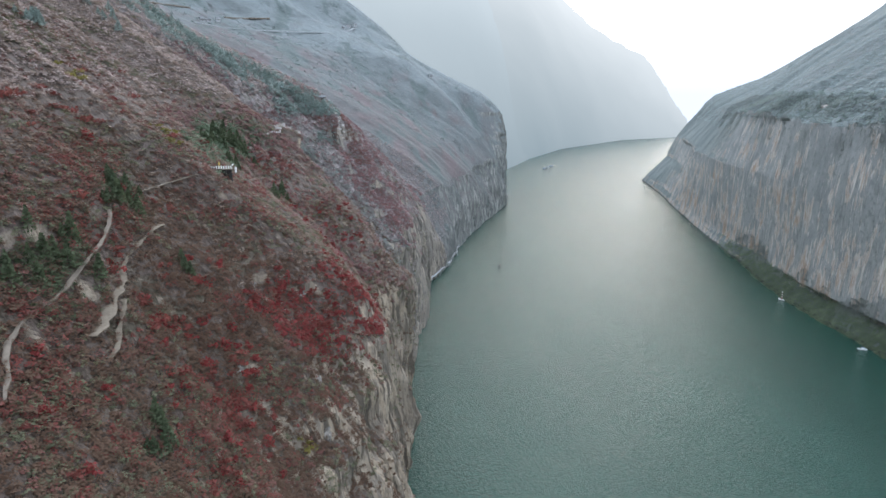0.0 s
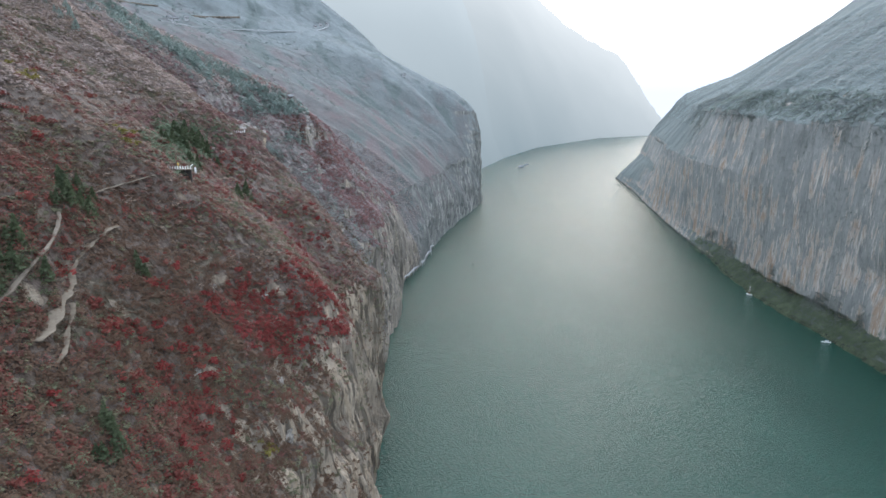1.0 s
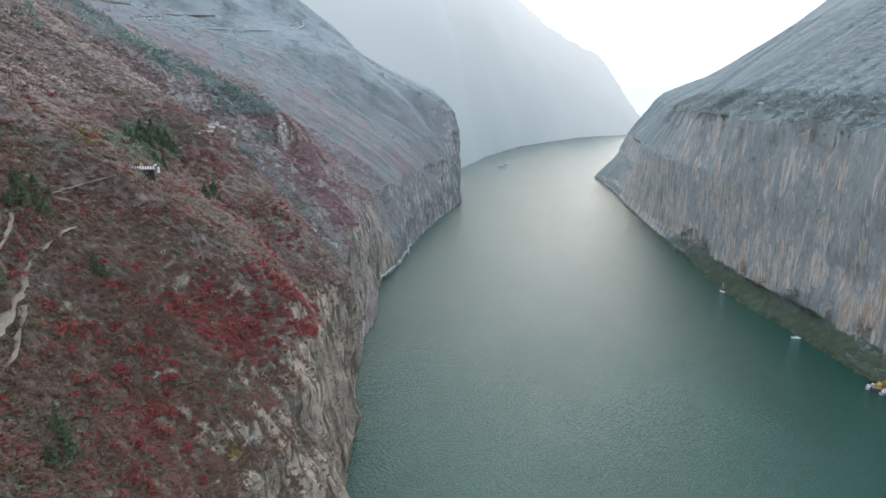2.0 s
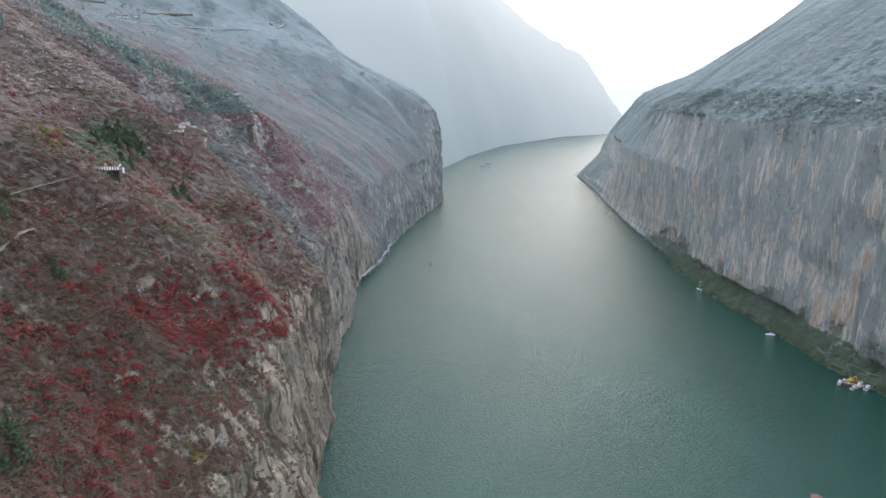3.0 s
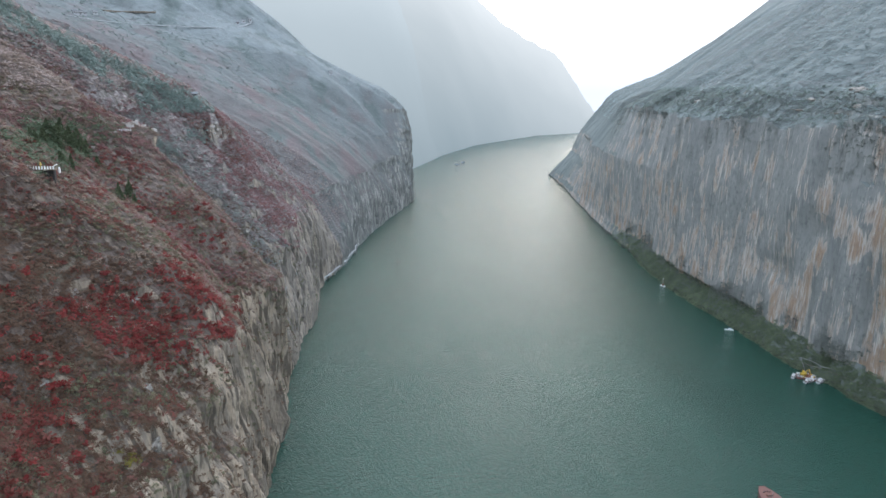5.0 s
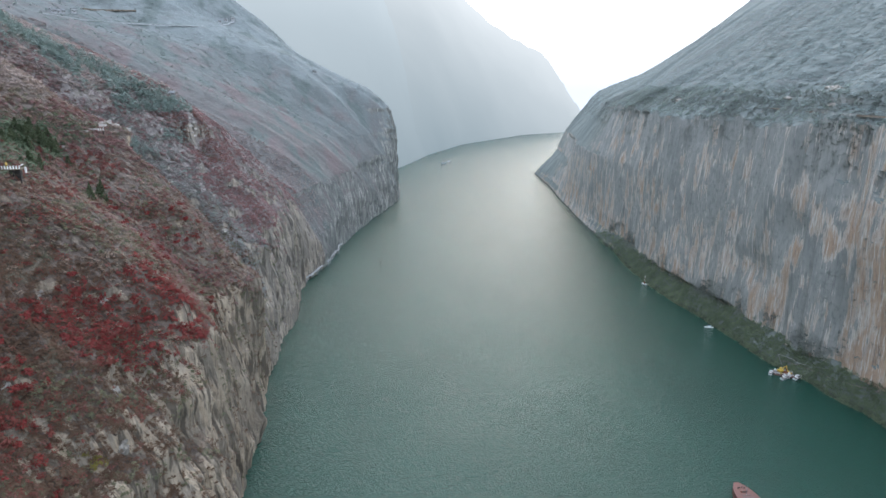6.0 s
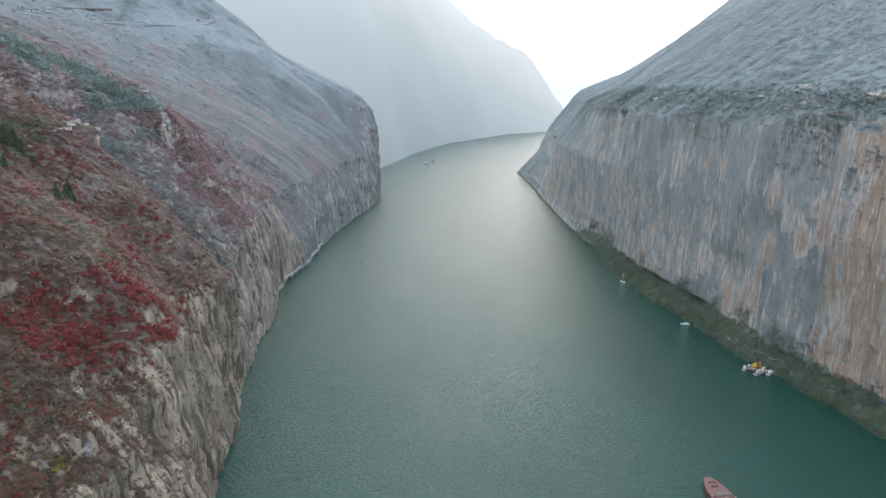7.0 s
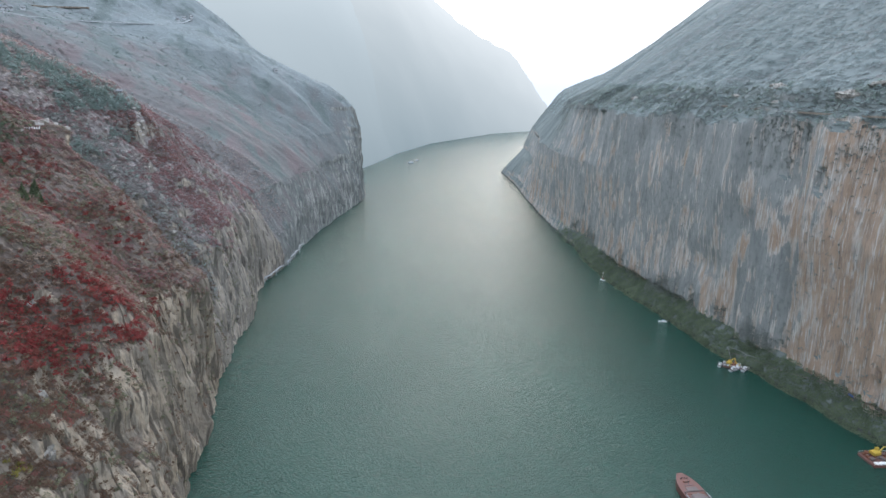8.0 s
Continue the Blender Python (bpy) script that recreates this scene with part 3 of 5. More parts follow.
    if bank.side > 0:
        # old field terraces above the cliff: flat treads and short risers
        riser = 11.0
        f = (z + rough(y / 90, y * 0 + 1.7, 19, 3) * 16) / riser
        f = f - np.floor(f)
        step = np.clip((f - 0.62) / 0.38, 0, 1) - f
        x = x + step * riser * slope * 0.5 * np.clip(0.5 + rough(y / 60, z / 25, 45, 3) * 1.6, 0, 1) * np.clip((z - 184) / 6, 0, 1) * np.clip((900 - y) / 300, 0.25, 1) * np.clip((300 - z) / 40, 0, 1)
    return np.stack([x, y, z], -1)


def shelf(bank, x, y, z, wide):
    """Brings the ground out, or back, to a place known to stand on it."""
    here = lay(bank, np.array([float(y)]), np.array([float(z)]), *bank.relief)[0, 0, 0]
    bank.shelves.append((y, z, x - here, wide))


def sheet(name, pts, material, flip=False, soft=1e9):
    """One mesh from a grid of points: soft ground above a height, hard-edged rock below it."""
    a, b = pts.shape[:2]
    k = np.arange(a * b).reshape(a, b)
    f = np.stack([k[:-1, :-1], k[1:, :-1], k[1:, 1:], k[:-1, 1:]], -1).reshape(-1, 4)
    me = quads(name, pts.reshape(-1, 3), f[:, ::-1] if flip else f, material)
    me.polygons.foreach_set("use_smooth", pts.reshape(-1, 3)[f][:, :, 2].mean(1) > soft)
    return new(name, me)


def quads(name, v, f, material):
    me = bpy.data.meshes.new(name)
    me.vertices.add(len(v)), me.loops.add(f.size), me.polygons.add(len(f))
    me.vertices.foreach_set("co", np.ascontiguousarray(v, np.float32).ravel())
    me.loops.foreach_set("vertex_index", np.ascontiguousarray(f, np.int32).ravel())
    me.polygons.foreach_set("loop_start", np.arange(0, f.size, f.shape[1], dtype=np.int32))
    me.update(calc_edges=True)
    me.materials.append(material)
    return me


def topped(pts, side):
    """The ground goes on behind the upper edge, gently rising, so that the hill is closed above."""
    more = [pts]
    for away, up in ((60, 30), (250, 70), (900, 120)):
        row = pts[:, -1:].copy()
        row[..., 0] += side * away
        row[..., 2] += up
        more.append(row)
    return np.concatenate(more, 1)


LEFT_Y = steps((-300, 80, 8), (80, 430, 1.1), (430, 820, 2.0), (820, 1300, 3.2), (1300, 1520, 8))
LEFT_Z = steps((-8, 200, 1.3), (200, 330, 2.6), (330, 470, 6))
left.relief, right.relief = (1.0, 1.0), (1.15, 0.8)
for x, y, z, wide in ((-101, 283, 164, 26), (-103, 387, 174, 26), (-105, 550, 190, 28), (-87, 533, 174, 18), (-39, 289, 107, 22), (-65, 505, 124, 18), (-38, 486, 83, 18), (-96, 412, 172, 13)):
    shelf(left, x, y, z, wide)
right.carved += [(356, 144, 5.5, 10, 3.0), (325, 33, 2.4, 13, 2.5), (294, 28, 2.4, 12, 2.5), (341, 34, 2.2, 9, 1.5), (300, 30, 2.2, 10, 1.5), (390, 148, 4, 8, 2.0)]
for y, z, by, wide in ( (470, 60, 4, 22), (430, 100, 3, 26)):
    right.shelves.append((y, z, by, wide))
def face(bank, y, z, amount, wide):
    """A small rock face in the slope: proud above, set back below."""
    bank.shelves.append((y, z + 0.55 * wide, -bank.side * amount, wide))
    bank.shelves.append((y, z - 0.55 * wide, bank.side * amount, wide))


for y, z, amount, wide in ((237, 90, 5, 12), (225, 73, 5, 12), (231, 54, 5, 12), (254, 62, 6, 13), (266, 86, 4.5, 11), (246, 40, 5, 12), (212, 55, 4, 11), (246, 125, 2.6, 6), (264, 116, 2.6, 6), (300, 117, 2.2, 6), (506, 138, 4, 9), (526, 124, 4.5, 10), (472, 98, 4, 10), (545, 112, 4, 10), (205, 104, 2, 5), (590, 100, 5, 12), (455, 135, 5, 9), (466, 118, 5, 9), (480, 150, 4, 8), (495, 105, 4, 9)):
    face(left, y, z, 0.7 * amount, wide)
left_pts = lay(left, LEFT_Y, LEFT_Z, *left.relief)
RIGHT_Y = steps((-300, 220, 8), (220, 800, 2.3), (800, 1540, 3.6), (1540, 1800, 6))
RIGHT_Z = steps((-8, 200, 1.7), (200, 300, 2.2), (300, 530, 10))
right_pts = lay(right, RIGHT_Y, RIGHT_Z, *right.relief)
SPLIT, SPURS = int(np.searchsorted(LEFT_Y, 705)), int(np.searchsorted(LEFT_Y, 436))
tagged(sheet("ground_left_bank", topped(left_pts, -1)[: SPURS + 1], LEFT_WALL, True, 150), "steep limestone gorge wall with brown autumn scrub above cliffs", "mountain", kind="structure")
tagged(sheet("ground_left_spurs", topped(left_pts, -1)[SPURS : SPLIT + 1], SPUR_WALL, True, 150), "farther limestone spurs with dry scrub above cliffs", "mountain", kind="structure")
tagged(sheet("ground_middle_mountain", topped(left_pts, -1)[SPLIT:], MID_WALL, True, 85), "hazy grey wooded mountain with a sheer cliff at the river", "mountain", kind="structure")
tagged(sheet("ground_right_bank", topped(right_pts, 1), RIGHT_WALL, False, 192), "sheer streaked limestone cliff with green scrub above it", "mountain", kind="structure")

# the river
river = new("water", quads("water", np.array([(-2600, -900, 0), (3800, -900, 0), (3800, 4900, 0), (-2600, 4900, 0)], float), np.array([[0, 1, 2, 3]]), WATER))
tagged(river, "calm jade green river water with fine ripples", "river", kind="structure")


def far_range(name, feet, peaks, material, label):
    """A mountain far down the valley: from its foot line up to its skyline, in folds."""
    n, rows = 220, 60
    u = np.linspace(0, 1, n)
    fx, fy = (np.interp(u, np.linspace(0, 1, len(feet)), [p[i] for p in feet]) for i in (0, 1))
    tx, ty, tz = (np.interp(u, np.linspace(0, 1, len(peaks)), [p[i] for p in peaks]) for i in (0, 1, 2))
    tz = tz + rough(u * 26, u * 0 + 2.2, 81, 4) * 12
    v = np.linspace(0, 1, rows)[None, :]
    bend = rough(u[:, None] * 14, v * 3 + 0.5, 91, 4) * 40 * np.sin(v * math.pi)
    x = fx[:, None] * (1 - v) + tx[:, None] * v
    y = fy[:, None] * (1 - v) + ty[:, None] * v + bend
    z = -8 + (tz[:, None] + 8) * v ** 0.8
    tagged(sheet(name, np.stack([x, y, z], -1), material, False, -50), label, "mountain", kind="structure")


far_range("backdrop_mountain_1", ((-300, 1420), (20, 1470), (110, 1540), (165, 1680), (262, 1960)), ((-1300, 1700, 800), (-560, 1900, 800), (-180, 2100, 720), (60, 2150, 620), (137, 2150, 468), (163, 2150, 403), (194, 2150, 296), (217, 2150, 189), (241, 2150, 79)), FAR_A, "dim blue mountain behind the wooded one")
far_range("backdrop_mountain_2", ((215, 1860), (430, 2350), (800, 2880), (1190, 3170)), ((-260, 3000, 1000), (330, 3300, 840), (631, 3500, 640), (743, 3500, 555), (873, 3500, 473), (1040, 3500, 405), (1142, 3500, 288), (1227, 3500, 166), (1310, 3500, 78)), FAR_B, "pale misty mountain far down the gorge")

# ---- shapes ----
def part(name, bm, material, parent=None, label=""):
    """Links a bmesh as one mesh object, under a thing or a part of it."""
    me = bpy.data.meshes.new(name)
    bm.normal_update()
    bm.to_mesh(me)
    bm.free()
    me.materials.append(material)
    ob = new(name, me)
    ob.parent = parent
    return tagged(ob, label)


def thing(name, m, label, category, group=""):
    ob = new(name)
    ob.matrix_world = m
    return tagged(ob, label, category, group)


def box(bm, x0, y0, z0, x1, y1, z1, bevel=0.0):
    made = bmesh.ops.create_cube(bm, size=1, matrix=Matrix.Translation(((x0 + x1) / 2, (y0 + y1) / 2, (z0 + z1) / 2)) @ Matrix.Diagonal((x1 - x0, y1 - y0, z1 - z0, 1)))
    if bevel:
        edges = {e for v in made["verts"] for e in v.link_edges}
        bmesh.ops.bevel(bm, geom=list(edges), offset=bevel, segments=1, affect="EDGES")
    return bm


def rod(bm, a, b, r, r2=None, sides=8):
    a, b = Vector(a), Vector(b)
    m = Matrix.Translation((a + b) / 2) @ (b - a).to_track_quat("Z", "Y").to_matrix().to_4x4()
    bmesh.ops.create_cone(bm, cap_ends=True, segments=sides, radius1=r, radius2=r if r2 is None else r2, depth=(b - a).length, matrix=m)
    return bm


def fresh():
    return bmesh.new()


def hull(length, beam, depth, sheer=0.0, blunt=0.45, stations=17, tip=0.0, full_bow=False):
    """A boat's shell with its bow towards +y: a closed solid from keel to deck edge."""
    bm = bmesh.new()
    rings = []
    for n in range(stations):
        u = n / (stations - 1)
        full = 1 - (1 - tip) * max(0, (u - (1 - blunt)) / blunt) ** 2.6
        if full_bow:
            full = max(0.1, 1 - max(0, (u - (1 - blunt)) / blunt) ** 2.4) ** 0.6
        full *= 0.82 + 0.18 * min(1, u / 0.12)
        w = max(beam / 2 * full, 0.05)
        y, top = (u - 0.5) * length, depth + sheer * max(0, u - 0.55) ** 2 / 0.2
        ring = [(-w, top), (-w * 0.97, depth * 0.35), (-w * 0.7, 0), (w * 0.7, 0), (w * 0.97, depth * 0.35), (w, top)]
        rings.append([bm.verts.new((x, y, z)) for x, z in ring])
    for a, b in zip(rings, rings[1:]):
        for k in range(6):
            bm.faces.new((a[k], a[(k + 1) % 6], b[(k + 1) % 6], b[k]))
    bm.faces.new(rings[0])
    bm.faces.new(rings[-1][::-1])
    bmesh.ops.recalc_face_normals(bm, faces=bm.faces[:])
    return bm


LEFT_COLUMNS = left_pts[..., 0]
RIGHT_COLUMNS = right_pts[..., 0]


def left_ground(x, y):
    """The left bank's height at a place of the plan."""
    k = int(np.argmin(abs(LEFT_Y - y)))
    return float(np.interp(-x, np.maximum.accumulate(-LEFT_COLUMNS[k]), LEFT_Z))


def left_face(y, z):
    """The left bank's place across the river at a height."""
    k = int(np.argmin(abs(LEFT_Y - y)))
    return float(np.interp(z, LEFT_Z, LEFT_COLUMNS[k]))


def right_face(y, z):
    k = int(np.argmin(abs(RIGHT_Y - y)))
    return float(np.interp(z, RIGHT_Z, RIGHT_COLUMNS[k]))


PATHS = []


def ribbon(points, wide, thick, wander=0.0, seed=0, swell=0.0):
    """A bmesh of a way along points (x, y, z): a level tread with a thick outer edge."""
    rng = random.Random(seed)
    dense = []
    for a, b in zip(points, points[1:]):
        n = max(1, int((Vector(b) - Vector(a)).length / 2.5))
        dense += [Vector(a).lerp(Vector(b), k / n) for k in range(n)]
    dense.append(Vector(points[-1]))
    for _ in range(2):
        dense = [dense[0]] + [(dense[k - 1] + dense[k] * 2 + dense[k + 1]) / 4 for k in range(1, len(dense) - 1)] + [dense[-1]]
    bm, rings = bmesh.new(), []
    for k, p in enumerate(dense):
        d = dense[min(k + 1, len(dense) - 1)] - dense[max(k - 1, 0)]
        side = Vector((d.y, -d.x, 0)).normalized()
        w = wide / 2 * (1 + swell * rng.uniform(-0.5, 1))
        p = p + side * rng.uniform(-wander, wander)
        PATHS.append((p.x, p.y, w + 0.45))
        lift = Vector((0, 0, rng.uniform(-0.08, 0.08)))
        rings.append([bm.verts.new(q) for q in (p - side * w + lift, p + side * w + lift, p + side * w - Vector((0, 0, thick)), p - side * w - Vector((0, 0, thick)))])
    for a, b in zip(rings, rings[1:]):
        for k in range(4):
            bm.faces.new((a[k], a[(k + 1) % 4], b[(k + 1) % 4], b[k]))
    bm.faces.new(rings[0][::-1])
    bm.faces.new(rings[-1])
    bmesh.ops.recalc_face_normals(bm, faces=bm.faces[:])
    return bm


def at_left(*plan, out=0.4):
    """Points on the left bank by (place along the river, height)."""
    return [(left_face(y, z) + out, y, z + 0.4) for y, z in plan]


def at_right(*plan, out=0.4):
    return [(right_face(y, z) - out, y, z + 0.4) for y, z in plan]

# ---- ways and walks on the left bank ----
tagged(part("footpath", ribbon(at_left((124, 134), (128, 137), (136, 142.5), (141, 144.5), (148, 145.5), (159, 146.5), (168, 149.5), (177, 152.5), (189, 155.5), (200, 161.5), out=0.9), 0.95, 0.45, 0.45, 1, 0.9), STONE), "pale stone footpath climbing through the scrub", "path", kind="structure")
tagged(part("footpath", ribbon(at_left((222, 162.3), (231, 162.3), (239, 162.5), (252, 163.3), (260, 165), (270, 165.5), out=0.9), 0.6, 0.3, 0.35, 2, 1.0), STONE), "narrow stone footpath leading to the lookout terrace", "path", kind="structure")
tagged(part("landslip", ribbon(at_left((226, 151.5), (220, 152), (213, 152), out=0.9), 1.5, 0.2, 0.4, 14, 1.5), EARTH), "bare pale earth patch above a trail", "bare earth", kind="structure")
tagged(part("trail", ribbon(at_left((213, 152), (208, 151.3), (201, 150), (191, 147), (182, 143), out=0.9), 1.1, 0.2, 0.4, 3, 1.6), EARTH), "bare eroded earth trail down the slope", "path", kind="structure")
tagged(part("landslip", ribbon(at_left((182, 143), (177, 141.5), (172, 140), (165, 136.5), (157, 135.5), out=0.9), 1.8, 0.2, 0.5, 4, 1.7), EARTH), "bare pale earth and rubble washed down the slope", "bare earth", kind="structure")
tagged(part("landslip", ribbon(at_left((177, 139), (171, 135), (165, 131), (158, 129), out=0.9), 1.0, 0.2, 0.4, 5, 1.6), EARTH), "narrow gully of bare pale earth", "bare earth", kind="structure")
STEP_RUN = ((548, 188), (543, 184.5), (539, 181), (537, 177.5), (532, 174.5), (533, 171), (529, 168.5), (532, 166), (528, 163.5), (530, 161))
for k, (y, z) in enumerate(STEP_RUN):
    r = random.Random(k)
    bm = box(fresh(), -r.uniform(0.5, 1.8), -0.4, -1.6, r.uniform(0.4, 1.5), 0.4, r.uniform(-0.5, 0.3), 0.08)
    ob = tagged(part("step_wall", bm, MASONRY), "broken pale stone landing of the spur steps", "steps", "broken steps down the spur")
    ob.matrix_world = pose(left_face(y, z) + 1.3, y - 1.0, z + 1.3, r.uniform(-6, 6), r.uniform(-6, 6), r.uniform(-30, 60))
    PATHS.append((left_face(y, z) + 1.3, y - 1.0, 2.0))
tagged(part("steps_terrace", ribbon(at_left((296, 162), (303, 156), (312, 150), (318, 146)), 1.0, 0.3, 0.5, 7, 0.9), EARTH), "worn earth steps below the lookout terrace", "steps", kind="structure")
tagged(part("road", ribbon(at_left((822, 278), (900, 278.5), (973, 282), (1050, 287), (1130, 297), (1152, 304), out=2.6), 2.0, 1.4, 1.2, 8, 0.6), PLASTER), "pale concrete road cut along the mountainside", "road", kind="structure")
tagged(part("field_terrace", ribbon(at_left((946, 297), (975, 299), (1000, 301.5), (1021, 304), out=2.0), 6.0, 2.0, 1.0, 9, 0.5), STONE), "bare terraced field on the mountain", "field", kind="structure")
tagged(part("road", ribbon(at_left((800, 300), (850, 302), (910, 305), out=1.5), 2.5, 1.5, 0.8, 19, 0.4), STONE), "narrow pale road above the terraced fields", "road", kind="structure")


def shore_walk(label, z, y0, y1):
    """A plank walk bracketed to the cliff foot, with a white parapet."""
    ys = np.arange(y0, y1, 3.0)
    pts = [(max(left_face(y, zz) for zz in (0, 3, 6, 9)) + 0.8, float(y), z) for y in ys]
    walkway = thing("shore_walkway", pose(*pts[0]), label, "walkway")
    inv = Matrix.Translation(-Vector(pts[0]))
    deck = ribbon(pts, 2.4, 0.5, 0, 11)
    deck.transform(inv)
    part("deck", deck, PLASTER, walkway)
    rail = ribbon([(x + 1.0, y, zz + 1.15) for x, y, zz in pts], 0.3, 0.3, 0, 12)
    rail.transform(inv)
    part("parapet", rail, PLASTER, walkway, "pale parapet rail")
    bm = box(fresh(), -0.15, -0.15, -0.1, 0.15, 0.15, 1.0)
    post = part("post", bm, WHITE, walkway)
    pier = part("pier", box(fresh(), -0.4, -0.4, -z - 2, 0.4, 0.4, -0.4, 0.05), PLASTER, walkway)
    for n, (x, y, zz) in enumerate(pts):
        for first, off, every in ((post, 1.0, 1), (pier, 0.7, 3)):
            if n % every == 0:
                ob = first if n == 0 else new(first.name.split(".")[0], first.data)
                ob.parent = walkway
                ob.location = Vector((x + off, y, zz)) - Vector(pts[0])
    return walkway


shore_walk("white walkway along the cliff foot by the river", 4.6, 652, 702)
shore_walk("white walkway along the cliff foot in a small cove", 4.6, 716, 806)


# ---- the lookouts on the ridge ----
def lookout(m, wide, deep, label):
    """A lookout terrace on a stone foot: slab, dark posts under it, a white balustrade with its posts, and an ochre marker."""
    t = thing("lookout_terrace", m, label, "terrace")
    part("slab", box(fresh(), -wide / 2, -deep / 2, -0.4, wide / 2, deep / 2, 0, 0.06), EARTH, t, "stained stone slab")
    # the foot's near-black colour stands for the shade under the slab
    part("foot", box(fresh(), -wide * 0.42, -deep * 0.1, -6.5, wide * 0.42, deep * 0.5, -0.5, 0.1), SHADE, t, "dark shaded stone foot")
    part("apron", box(fresh(), -wide * 0.46, -deep * 0.45, -5.2, wide * 0.2, -deep * 0.36, -3.6, 0.1), EARTH, t, "pale stone footing wall")
    leg = None
    for k in range(5):
        x = wide * (k / 4 - 0.5) * 0.9
        if leg is None:
            leg = part("leg", rod(fresh(), (0, 0, -6), (0, 0, -0.5), 0.28), SHADE, t)
            ob = leg
        else:
            ob = new("leg", leg.data)
            ob.parent = t
        ob.location = (x, -deep * 0.44, 0)
    part("handrail", box(fresh(), -wide / 2, -deep / 2, 1.35, wide / 2, -deep / 2 + 0.35, 1.5, 0.04), EARTH, t)
    part("handrail", box(fresh(), wide / 2 - 0.35, -deep / 2 + 0.36, 1.35, wide / 2, deep / 2, 1.6, 0.04), WHITE, t)
    part("handrail", box(fresh(), -wide / 2, -deep / 2 + 0.36, 1.35, -wide / 2 + 0.35, deep / 2, 1.6, 0.04), WHITE, t)
    first = None
    count = int(wide / 1.15)
    for k in range(count + 1):
        if first is None:
            first = part("panel", box(fresh(), -0.24, -0.12, 0, 0.24, 0.12, 1.34, 0.03), WHITE, t)
            ob = first
        else:
            ob = new("panel", first.data)
            ob.parent = t
        ob.location = (-wide / 2 + 0.6 + (wide - 1.2) * k / count, -deep / 2 + 0.17, 0.0)
    return t


lookout(pose(-100, 283, 165.4, 0, 0, 12), 10.5, 5.0, "lookout terrace with white balustrade on a wooded spur")
bm = rod(fresh(), (0, 0, 0), (0, 0, 1.6), 0.45, 0.35)
rod(bm, (0, 0, 1.6), (0, 0, 2.6), 0.6, 0.1)
statue = tagged(part("stone_marker", bm, OCHRE), "ochre stone marker on the lookout terrace", "marker")
statue.location = (-101.5, 285.2, 165.4)
for k, (dx, dy) in enumerate(((-6.9, 0.5), (7.3, 1.0), (-6.3, 3.0))):
    bm = box(fresh(), -0.35, -0.3, -1.5, 0.35, 0.3, 1.0, 0.08)
    ob = tagged(part("gate_pillar", bm, WHITE), "white stone pillar beside the lookout terrace", "pillar", "pillars of the lookout")
    ob.location = (-101 + dx, 283 + dy, 165.0)

t2 = lookout(pose(-103, 386, 174.4, 0, 0, 25), 8.0, 4.0, "white walled lookout platform on the higher spur")
part("wall", box(fresh(), -4.75, 1.6, 0, -4.25, 2.4, 3.2, 0.05), CONCRETE, t2, "tall pale end wall")
part("wall", box(fresh(), -4.2, 1.9, 0, 1.0, 2.3, 1.2, 0.05), CONCRETE, t2)


def white_wall(x, y, z, length, high, turn, label, deep=2.5):
    """A stretch of mortarless stone wall in three courses with a broken top."""
    r = random.Random(int(y * 13 + z * 7))
    bm, at = fresh(), -length / 2
    while at < length / 2:
        run = r.uniform(0.8, 1.7)
        box(bm, at, -0.4 - r.uniform(0, 0.15), -deep, min(at + run - 0.04, length / 2), 0.4, high * r.uniform(0.35, 1.1), 0.06)
        at += run
    ob = tagged(part("retaining_wall", bm, MASONRY), label, "wall", "retaining walls on the spur")
    ob.matrix_world = pose(x, y, z, 0, 0, turn)
    return ob


for k, (y, z, ln, hi, turn) in enumerate(((398, 178, 7, 0.9, 35), (404, 180.5, 5, 0.8, 50), (376, 174.5, 5, 0.7, 35), (414, 176, 9, 0.9, 6), (428, 175, 6, 1.0, 10), (436, 173, 5, 0.9, 8), (356, 168, 1.6, 0.8, 20))):
    white_wall(left_face(y, z) + 0.6, y, z, ln, hi, turn, "pale stone retaining wall among bushes on the spur", 0.7)
# the stepped walls and paved landings beside the higher lookout
for x, y, z, ln, hi, turn in ((-107.5, 376, 174, 5, 0.5, 40), (-102.5, 395, 177, 5, 0.6, 55), (-102, 402, 178.2, 4, 1.4, 15), (-99, 405, 176.6, 5, 0.4, 60), (-97, 410, 173.2, 9, 1.4, 12)):
    white_wall(x, y, z, ln, hi, turn, "pale stepped stone wall beside the lookout platform", 1.0)



